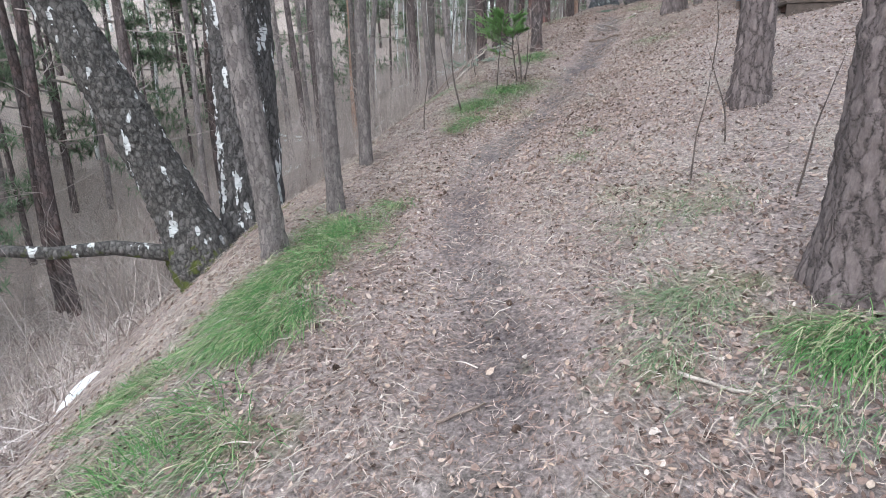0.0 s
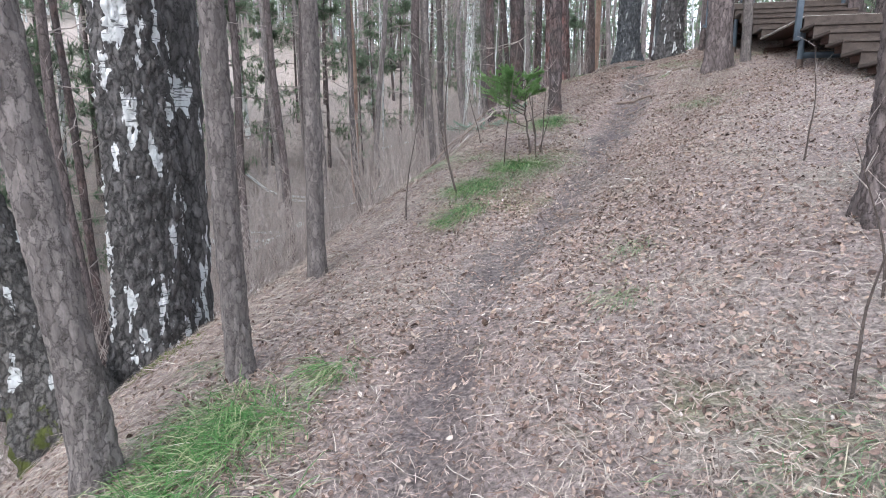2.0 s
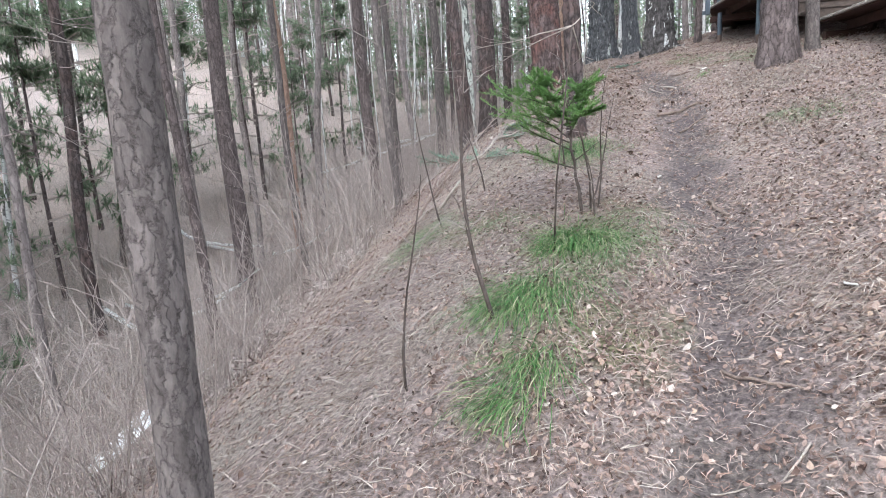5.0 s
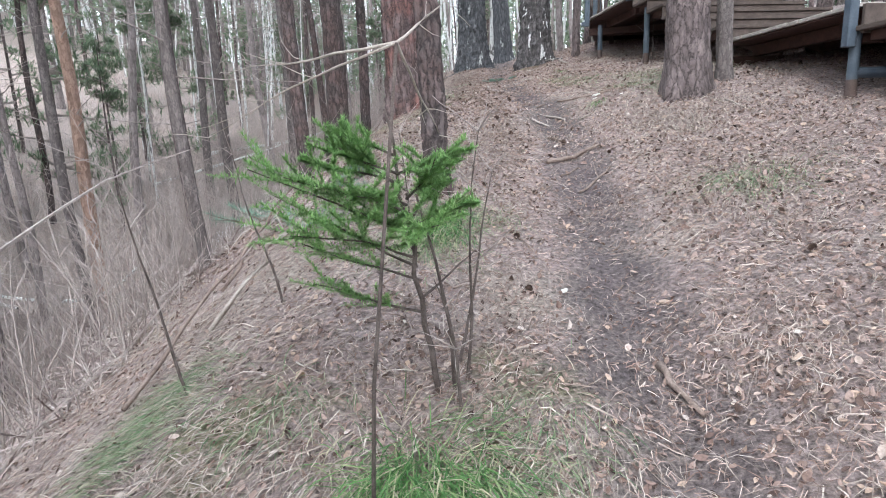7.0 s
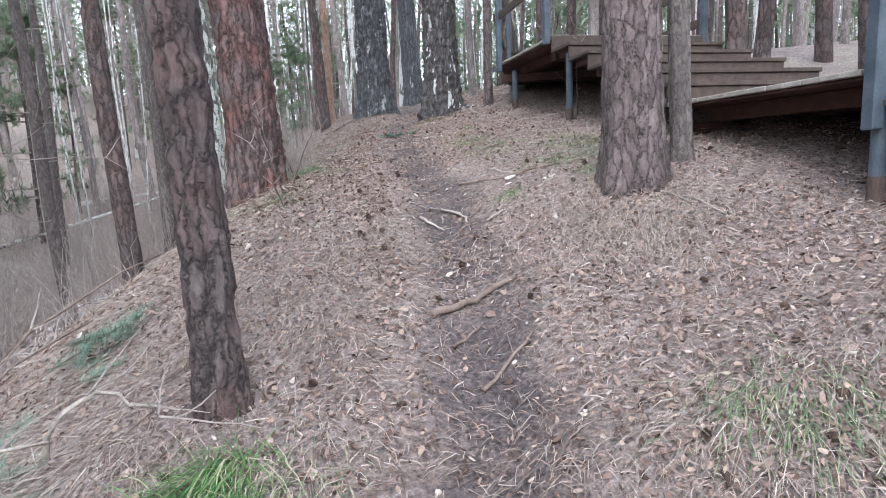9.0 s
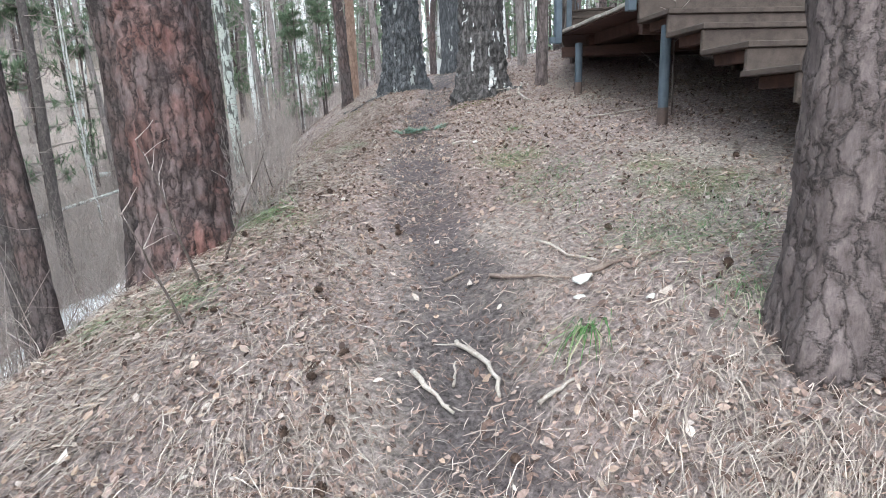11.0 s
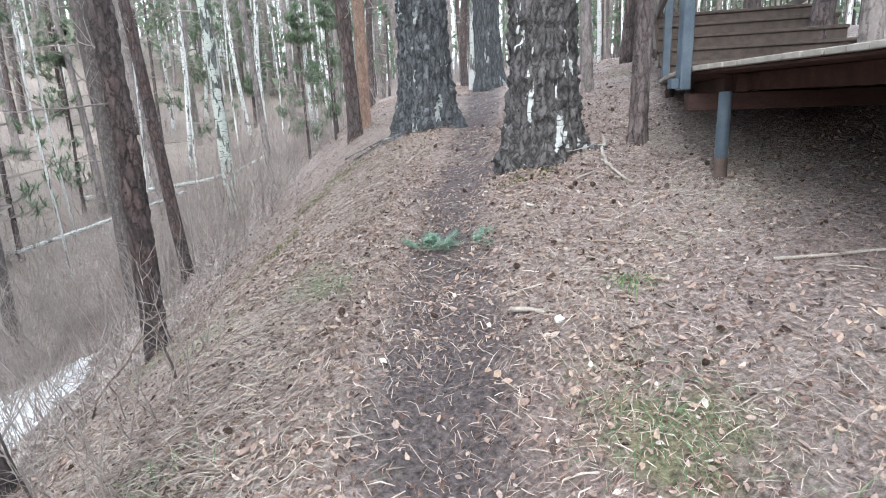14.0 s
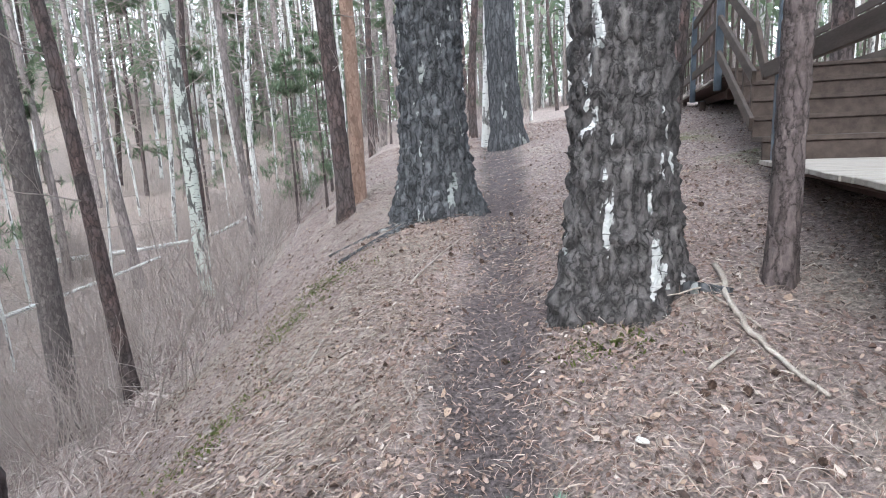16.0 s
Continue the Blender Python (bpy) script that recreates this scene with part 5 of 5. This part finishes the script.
# sticks
def stick(points, r, mat, label, twigs=1, seed=0, lift=0.0):
    rnd = random.Random(seed)
    b = Buffer()
    pts = []
    for i in range(len(points) - 1):
        for t in np.linspace(0, 1, 6)[(0 if i == 0 else 1):]:
            x = points[i][0] + (points[i + 1][0] - points[i][0]) * t + rnd.gauss(0, r * 0.5)
            y = points[i][1] + (points[i + 1][1] - points[i][1]) * t + rnd.gauss(0, r * 0.5)
            pts.append(Vector((x, y, ground_z(x, y) + r * 0.9 + 0.006 + lift * len(pts) / (6.0 * len(points)) + abs(rnd.gauss(0, r * 0.2)))))
    b.tube(pts, [a * rnd.uniform(0.85, 1.12) for a in taper(len(pts), r, r * 0.55)], 9)
    ob = tagged(part("fallen_stick", b, mat, smooth=True), label, "stick", "sticks on the ground")
    for _ in range(twigs):
        k = rnd.randint(1, len(pts) - 2)
        t = Buffer()
        d = (pts[-1] - pts[0]).normalized() + Vector((rnd.uniform(-1, 1), rnd.uniform(-1, 1), rnd.uniform(0, 0.3)))
        w = wander(rnd, pts[k], d, (pts[-1] - pts[0]).length * 0.3, 4, 0.15)
        t.tube(w, taper(5, r * 0.4, r * 0.15), 5)
        part("side_twig", t, mat, ob, smooth=True)


DARK, PALE = M["dead_wood"], M["pale_wood"]
for k, (p, r, mat) in enumerate([
        ([(2.93, 11.71), (3.2, 11.76), (3.48, 11.78)], 0.022, DARK), ([(3.25, 12.35), (3.41, 12.19)], 0.013, DARK), ([(3.36, 12.96), (3.45, 12.72)], 0.012, PALE), ([(2.93, 11.45), (3.16, 11.57)], 0.009, DARK),
        ([(2.94, 11.14), (3.3, 11.31)], 0.011, DARK), ([(3.9, 13.42), (4.15, 13.1)], 0.012, DARK), ([(3.59, 13.09), (3.66, 12.9), (3.63, 12.7)], 0.013, PALE), ([(3.72, 12.57), (3.86, 12.57)], 0.01, PALE),
        ([(4.22, 13.57), (4.31, 13.17)], 0.01, PALE), ([(4.22, 13.08), (4.55, 13.04)], 0.014, DARK), ([(4.75, 16.33), (4.9, 16.13)], 0.014, PALE), ([(6.59, 18.6), (6.3, 18.1), (6.2, 17.8), (6.14, 17.41)], 0.018, PALE), ([(6.35, 18.3), (6.3, 17.95)], 0.009, PALE),
        ([(4.68, 12.14), (4.7, 11.71)], 0.008, PALE), ([(4.75, 11.75), (4.73, 11.42)], 0.008, PALE), ([(0.13, 2.03), (0.35, 2.15)], 0.009, DARK), ([(1.29, 7.3), (1.48, 6.98)], 0.01, DARK), ([(4.2, 19.32), (4.47, 19.81)], 0.01, PALE),
        ([(5.9, 17.81), (6.11, 17.88)], 0.01, PALE), ([(2.2, 9.12), (2.15, 8.77)], 0.018, DARK), ([(4.79, 16.5), (4.98, 16.45)], 0.009, PALE), ([(3.72, 13.62), (3.83, 13.61)], 0.009, DARK), ([(5.43, 16.76), (5.63, 16.57)], 0.008, DARK),
        ([(1.1, 2.0), (1.3, 1.85), (1.5, 2.05)], 0.009, PALE), ([(6.0, 16.0), (6.6, 15.7)], 0.009, PALE), ([(5.0, 19.9), (5.6, 20.6)], 0.01, PALE)]):
    stick(p, r, mat, "pale bare stick lying on the litter" if mat is PALE else "dark fallen stick lying on the litter", 1 if r > 0.01 else 0, 200 + k)
rnd = random.Random(37)
for u, v in scatter(rnd, 150, 1.6):
    x, y = to_xy(u, v)
    a, ln = rnd.uniform(0, 6.28), rnd.uniform(0.06, 0.2)
    stick([(x, y), (x + math.cos(a) * ln, y + math.sin(a) * ln)], rnd.uniform(0.003, 0.006), DARK if rnd.random() < 0.6 else PALE, "short thin twig lying on the litter", 0, int(u * 100))
# long dead branches down the bank
for k, (a, c, r) in enumerate([((-0.1, 10.2, 0.03), (1.25, 12.7, 0.12), 0.013), ((0.3, 10.6, 0.03), (1.3, 11.2, 0.25), 0.016), ((1.3, 11.2, 0.2), (1.7, 11.3, 0.08), 0.012), ((0.2, 11.6, 0.05), (1.6, 12.6, 0.3), 0.012), ((2.3, 17.8, 0.05), (3.1, 18.1, 0.2), 0.008)]):
    b = Buffer()
    rnd = random.Random(300 + k)
    p0, p1 = Vector((a[0], a[1], ground_z(a[0], a[1]) + a[2])), Vector((c[0], c[1], ground_z(c[0], c[1]) + c[2]))
    pts = [p0.lerp(p1, t) + Vector((rnd.gauss(0, 0.02), rnd.gauss(0, 0.02), 0.18 * math.sin(math.pi * t) + rnd.gauss(0, 0.01))) for t in np.linspace(0, 1, 12)]
    b.tube(pts, taper(12, r, r * 0.35), 8)
    ob = tagged(part("dead_branch", b, PALE if k in (1, 2) else DARK, smooth=True), "long bare dead branch lying on the bank", "branch", "dead branches")
    for _ in range(7):
        t = Buffer()
        q = pts[rnd.randint(3, 11)]
        t.tube(wander(rnd, q, (p1 - p0).normalized() + Vector((rnd.uniform(-1, 1), rnd.uniform(-1, 1), rnd.uniform(-0.2, 0.6))), rnd.uniform(0.2, 0.6), 5, 0.2), taper(6, r * 0.4, r * 0.1), 4)
        part("side_twig", t, M["twig"], ob)


# pale wood chips
for k, (x, y, s) in enumerate([(4.17, 13.05, 0.055), (4.88, 16.08, 0.04), (4.06, 16.19, 0.03), (5.4, 17.58, 0.032), (2.01, 7.47, 0.05), (2.12, 9.8, 0.03), (4.1, 12.95, 0.03), (4.3, 12.75, 0.025)]):
    rnd = random.Random(k)
    bm = bmesh.new()
    vs = [bm.verts.new((math.cos(t) * s * rnd.uniform(0.6, 1.1), math.sin(t) * s * 0.55 * rnd.uniform(0.7, 1.2), rnd.uniform(-0.003, 0.006))) for t in np.linspace(0, 6.28, 10)[:-1]]
    face = bm.faces.new(vs)
    out = bmesh.ops.extrude_face_region(bm, geom=[face])
    bmesh.ops.translate(bm, vec=(0, 0, 0.008), verts=[v for v in out["geom"] if isinstance(v, bmesh.types.BMVert)])
    gx, gy = slope_at(x, y)
    part("wood_chip", bm, M["chip"]).matrix_world = pose(x, y, ground_z(x, y) + 0.018, math.degrees(gy), -math.degrees(gx), k * 50)
for ob in [o for o in scene.objects if o.name.startswith("wood_chip")]:
    tagged(ob, "white torn chip lying on the brown litter", "chip", "white chips")


# green pine sprigs dropped on the path
def sprig(x, y, turn, s):
    rnd = random.Random(int(x * 100))
    root = thing("pine_sprig", x, y, ground_z(x, y) + 0.02, "fresh blue-green pine sprig dropped on the dark path", "twig", "pine sprigs", turn)
    wood, needle = Buffer(), Buffer()
    for k in range(6):
        a = rnd.uniform(-1.2, 1.2) + (math.pi if k % 3 == 0 else 0)
        pts = wander(rnd, (0, 0, 0), (math.cos(a), math.sin(a), 0.15), 0.19 * s, 5, 0.12)
        wood.tube(pts, taper(6, 0.004, 0.002), 5)
        for i in range(150):
            p = pts[rnd.randint(1, 5)].lerp(pts[rnd.randint(1, 5)], rnd.random())
            d = (pts[-1] - pts[0]).normalized() * 0.7 + Vector((rnd.gauss(0, 0.6), rnd.gauss(0, 0.6), abs(rnd.gauss(0, 0.6))))
            needle.blade(p, d, rnd.uniform(0.035, 0.065), 0.0013, 0.1)
    part("stalk", wood, M["dead_wood"], root)
    tagged(part("needle_cover", needle, M["sprig"], root), kind="stuff")


sprig(4.55, 17.42, 100, 1.0)
sprig(4.87, 17.36, 60, 1.15)
sprig(4.72, 17.5, 150, 0.8)


# spruce sapling
def sapling(x, y):
    rnd = random.Random(77)
    z = ground_z(x, y)
    root = thing("spruce_sapling", x, y, z, "small bright green spruce sapling with sparse lower branches", "sapling")
    stem = [Vector((-0.015 * i + rnd.gauss(0, 0.006), rnd.gauss(0, 0.006), -0.03 + 0.104 * i)) for i in range(12)]
    b = Buffer()
    b.tube(stem, taper(12, 0.014, 0.004), 9)
    part("trunk", b, M["thin_bark"], root, smooth=True)
    b = Buffer()
    b.tube([Vector((0.06, -0.02, 0)), Vector((0.05, -0.02, 0.26)), Vector((0.0, -0.01, 0.54)), Vector((-0.07, 0, 0.82))], [0.009, 0.008, 0.006, 0.004], 7)
    part("side_stem", b, M["thin_bark"], root, smooth=True)
    for h, a, ln, leafy in [(0.42, 175, 0.42, 0.5), (0.5, 20, 0.3, 0.0), (0.58, 190, 0.5, 0.6), (0.66, 150, 0.62, 0.9), (0.7, 215, 0.6, 1.0), (0.74, 268, 0.45, 1.0), (0.8, 170, 0.62, 1.0), (0.83, 240, 0.4, 1.0), (0.86, 120, 0.3, 1.0),
                            (0.9, 195, 0.5, 1.0), (0.95, 230, 0.42, 1.0), (0.98, 285, 0.36, 1.0), (1.02, 140, 0.36, 1.0), (1.06, 160, 0.3, 1.0), (1.1, 200, 0.3, 1.0), (1.1, 310, 0.26, 1.0), (0.85, 330, 0.24, 1.0), (0.9, 60, 0.26, 1.0), (1.18, 180, 0.2, 1.0), (1.0, 10, 0.2, 1.0)]:
        h *= 0.8
        base = stem[min(int(h / 0.104), 10)]
        t = radians(a)
        pts = wander(rnd, (base.x, base.y, h), (math.cos(t), math.sin(t), 0.42), ln * 1.05, 6, 0.1, -0.12)
        b = Buffer()
        b.tube(pts, taper(7, 0.006, 0.002), 5)
        br = part("branch", b, M["thin_bark"], root)
        if leafy:
            n = Buffer()
            shoots = [pts]
            for _ in range(12):
                i = rnd.randint(2, 5)
                sd = (pts[-1] - pts[0]).normalized() + Vector((rnd.uniform(-1, 1), rnd.uniform(-1, 1), rnd.uniform(-0.2, 0.3)))
                shoots.append(wander(rnd, pts[i], sd, ln * 0.4, 4, 0.1))
            for sh in shoots:
                for _ in range(int(230 * leafy)):
                    f = rnd.uniform(0.12 if sh is pts else 0.0, 1.0) * (len(sh) - 1)
                    i = min(int(f), len(sh) - 2)
                    p = sh[i].lerp(sh[i + 1], f - i)
                    d = (sh[i + 1] - sh[i]).normalized() * 0.6 + Vector((rnd.gauss(0, 0.7), rnd.gauss(0, 0.7), rnd.gauss(0.1, 0.32)))
                    n.blade(p, d, rnd.uniform(0.02, 0.034), 0.0018, 0.05)
            tagged(part("needle_cover", n, M["spruce"], br), kind="stuff")


sapling(1.29, 9.28)


# fresh pine bough lying on the bank
def bough(x, y, turn, s, seed):
    rnd = random.Random(seed)
    root = thing("pine_bough", x, y, ground_z(x, y) + 0.03, "fallen blue-green pine bough lying on the bank", "branch", "pine boughs", turn)
    gx, gy = slope_at(x, y)
    wood, needle = Buffer(), Buffer()
    for k in range(11):
        a = rnd.uniform(-0.8, 0.8)
        pts = wander(rnd, (rnd.uniform(-0.3, 0.35) * s, rnd.uniform(-0.12, 0.12) * s, 0.03), (math.cos(a), math.sin(a), 0.2), 0.38 * s, 5, 0.12)
        wood.tube(pts, taper(6, 0.006, 0.002), 5)
        for _ in range(170):
            i = rnd.randint(1, 4)
            p = pts[i].lerp(pts[i + 1], rnd.random())
            d = (pts[-1] - pts[0]).normalized() * 0.6 + Vector((rnd.gauss(0, 0.6), rnd.gauss(0, 0.6), rnd.gauss(0.2, 0.5)))
            needle.blade(p, d, rnd.uniform(0.05, 0.09), 0.0016, 0.1)
    tagged(part("bough_wood", wood, M["dead_wood"], root), kind="stuff")
    tagged(part("needle_cover", needle, M["sprig"], root), kind="stuff")


bough(0.9, 11.5, 50, 1.1, 1)
bough(1.2, 12.1, 60, 1.1, 2)
bough(0.75, 12.2, 140, 1.0, 3)
bough(1.35, 12.45, 20, 0.8, 4)


# slender bare saplings on the path edge
def whip(x, y, h, lean, seed, thick=0.009):
    rnd = random.Random(seed)
    root = thing("bare_sapling", x, y, ground_z(x, y), "slender leafless sapling growing on the path edge", "sapling", "bare saplings")
    pts = wander(rnd, (0, 0, -0.04), (lean, 0.02, 1), h, 10, 0.1, 0.06)
    b = Buffer()
    b.tube(pts, taper(11, thick, 0.002), 7)
    part("trunk", b, M["thin_bark"], root, smooth=True)
    for _ in range(9):
        i = rnd.randint(3, 10)
        a = rnd.uniform(0, 6.28)
        t = Buffer()
        t.tube(wander(rnd, pts[i], (math.cos(a), math.sin(a), 0.8), h * rnd.uniform(0.12, 0.35), 5, 0.15), taper(6, 0.003, 0.001), 4)
        part("branch", t, M["twig"], root)


for k, (x, y, h, l) in enumerate([(0.4, 8.0, 1.8, -0.25), (-0.1, 7.62, 1.1, -0.05), (1.41, 9.3, 1.05, 0.05), (1.4, 9.4, 0.9, 0.3), (1.33, 9.12, 0.6, 0.1), (0.25, 9.9, 1.2, -0.2), (0.7, 10.4, 1.0, -0.1), (1.45, 10.3, 0.8, -0.2),
                                  (2.55, 14.0, 0.8, -0.3), (2.65, 14.3, 0.7, 0.2), (2.5, 13.6, 0.6, -0.2), (2.9, 15.7, 0.7, -0.2), (3.05, 17.0, 0.7, -0.2), (1.9, 4.0, 0.8, 0.05), (2.3, 3.4, 0.9, 0.1), (2.4, 4.6, 0.8, -0.1), (6.45, 15.3, 1.1, 0.02), (3.1, 6.6, 0.9, 0.1)]):
    whip(x, y, h, l, 400 + k, 0.014 if h > 1.25 else 0.008)

# leafless sapling whose pale dead limbs reach over the path edge
x, y = 0.92, 8.72
zg = ground_z(x, y)
bare = thing("bare_sapling", x, y, zg, "leafless sapling with pale dead limbs on the bank", "sapling")
rnd = random.Random(66)
fork = Vector((0.13, -0.06, 2.85 - zg))
b = Buffer()
b.tube([Vector((0, 0, -0.04)), Vector((0.03, 0.01, 0.45)), Vector((0.08, -0.04, 0.95)), fork], [0.007, 0.006, 0.005, 0.0045], 8)
part("trunk", b, M["thin_bark"], bare, smooth=True)
for way, ln, r in [((0.22, 0.22, 0.15), 0.35, 0.0045), ((-0.48, 1.48, 0.02), 1.5, 0.005), ((-0.6, 0.7, -0.2), 0.8, 0.004), ((0.3, 0.5, -0.3), 0.55, 0.0045)]:
    limb = wander(rnd, fork, way, ln, 8, 0.07)
    b = Buffer()
    b.tube(limb, taper(9, r, r * 0.3), 7)
    ob = part("dead_limb", b, M["pale_wood"], bare, "pale bare dead limb", True)
    for _ in range(5):
        b = Buffer()
        b.tube(wander(rnd, limb[rnd.randint(3, 8)], Vector(way) + Vector((rnd.uniform(-0.6, 0.6), rnd.uniform(-0.6, 0.6), rnd.uniform(-0.4, 0.4))), ln * rnd.uniform(0.2, 0.4), 5, 0.16), taper(6, r * 0.4, r * 0.12), 5)
        part("side_twig", b, M["pale_wood"], ob)

# surface roots at the ridge-top birch
for k, (pts, r) in enumerate([([(5.35, 21.35), (5.0, 21.2), (4.6, 21.25)], 0.05), ([(5.4, 21.5), (5.05, 21.55), (4.55, 21.75)], 0.04), ([(6.3, 18.5), (6.45, 18.3)], 0.05)]):
    b = Buffer()
    q = [Vector((x, y, ground_z(x, y) + r * 0.3)) for x, y in pts]
    b.tube(q, taper(len(q), r, r * 0.4), 9)
    tagged(part("surface_root", b, M["birch_dark"], smooth=True), "gnarled dark tree root showing above the soil", "root", "surface roots")


# low moss on the bank edge and at the birch foot
def moss_patch(x, y, r, n, seed):
    rnd = random.Random(seed)
    b = Buffer()
    for _ in range(n):
        a, q = rnd.uniform(0, 6.28), abs(rnd.gauss(0, 0.55)) * r
        px, py = x + q * math.cos(a) * 1.3, y + q * math.sin(a)
        if noise.noise((px * 9, py * 9, seed)) < -0.12:
            continue
        t = rnd.uniform(0, 6.28)
        b.blade((px, py, ground_z(px, py) - 0.004), (math.cos(t) * 0.7, math.sin(t) * 0.7, 0.8), rnd.uniform(0.03, 0.06), 0.007, rnd.uniform(0.1, 0.5))
    tagged(part("moss_patch", b, M["moss"]), "low yellow-green moss among the litter of the bank", "moss", kind="stuff")


for i, (x, y, r, n) in enumerate([(4.35, 20.9, 0.42, 1500), (4.15, 20.5, 0.3, 800), (3.6, 19.4, 0.4, 900), (5.72, 18.3, 0.24, 500), (-1.75, 5.9, 0.25, 900)]):
    moss_patch(x, y, r, n, 7 + i)

# broken twigs and straw strewn over the bank
b = Buffer()
straw = Buffer()
rnd = random.Random(52)
for _ in range(1500):
    u = rnd.uniform(3, 24)
    x, y = to_xy(u, float(CREST_V(u)) - 0.45 - abs(rnd.gauss(0.2, 0.9)))
    a, ln = rnd.uniform(0, 6.28), rnd.uniform(0.04, 0.22)
    q = []
    for f in (0, 0.5, 1):
        px, py = x + math.cos(a) * ln * f, y + math.sin(a) * ln * f + rnd.uniform(-0.01, 0.01)
        q.append(Vector((px, py, ground_z(px, py) + rnd.uniform(0.006, 0.035))))
    r = rnd.uniform(0.002, 0.0045)
    b.tube(q, [r, r * 0.9, r * 0.6], 4)
for _ in range(9000):
    u = rnd.uniform(3, 24)
    v = float(CREST_V(u)) - 0.4 - abs(rnd.gauss(0.3, 0.9))
    if noise.noise((u * 1.4, v * 1.4, 3.0)) < -0.1:
        continue
    x, y = to_xy(u, v)
    a = rnd.gauss(3.6, 0.9)
    straw.blade((x, y, ground_z(x, y)), (math.cos(a), math.sin(a), rnd.uniform(-0.1, 0.5)), rnd.uniform(0.06, 0.2), 0.0035, rnd.uniform(0.1, 0.55))
tagged(part("broken_twigs", b, M["dead_wood"]), "broken thin dry twigs strewn over the bank", "twigs", kind="stuff")
tagged(part("fallen_straw", straw, M["straw"]), "flattened straw-coloured grass stalks over the bank", "grass", kind="stuff")
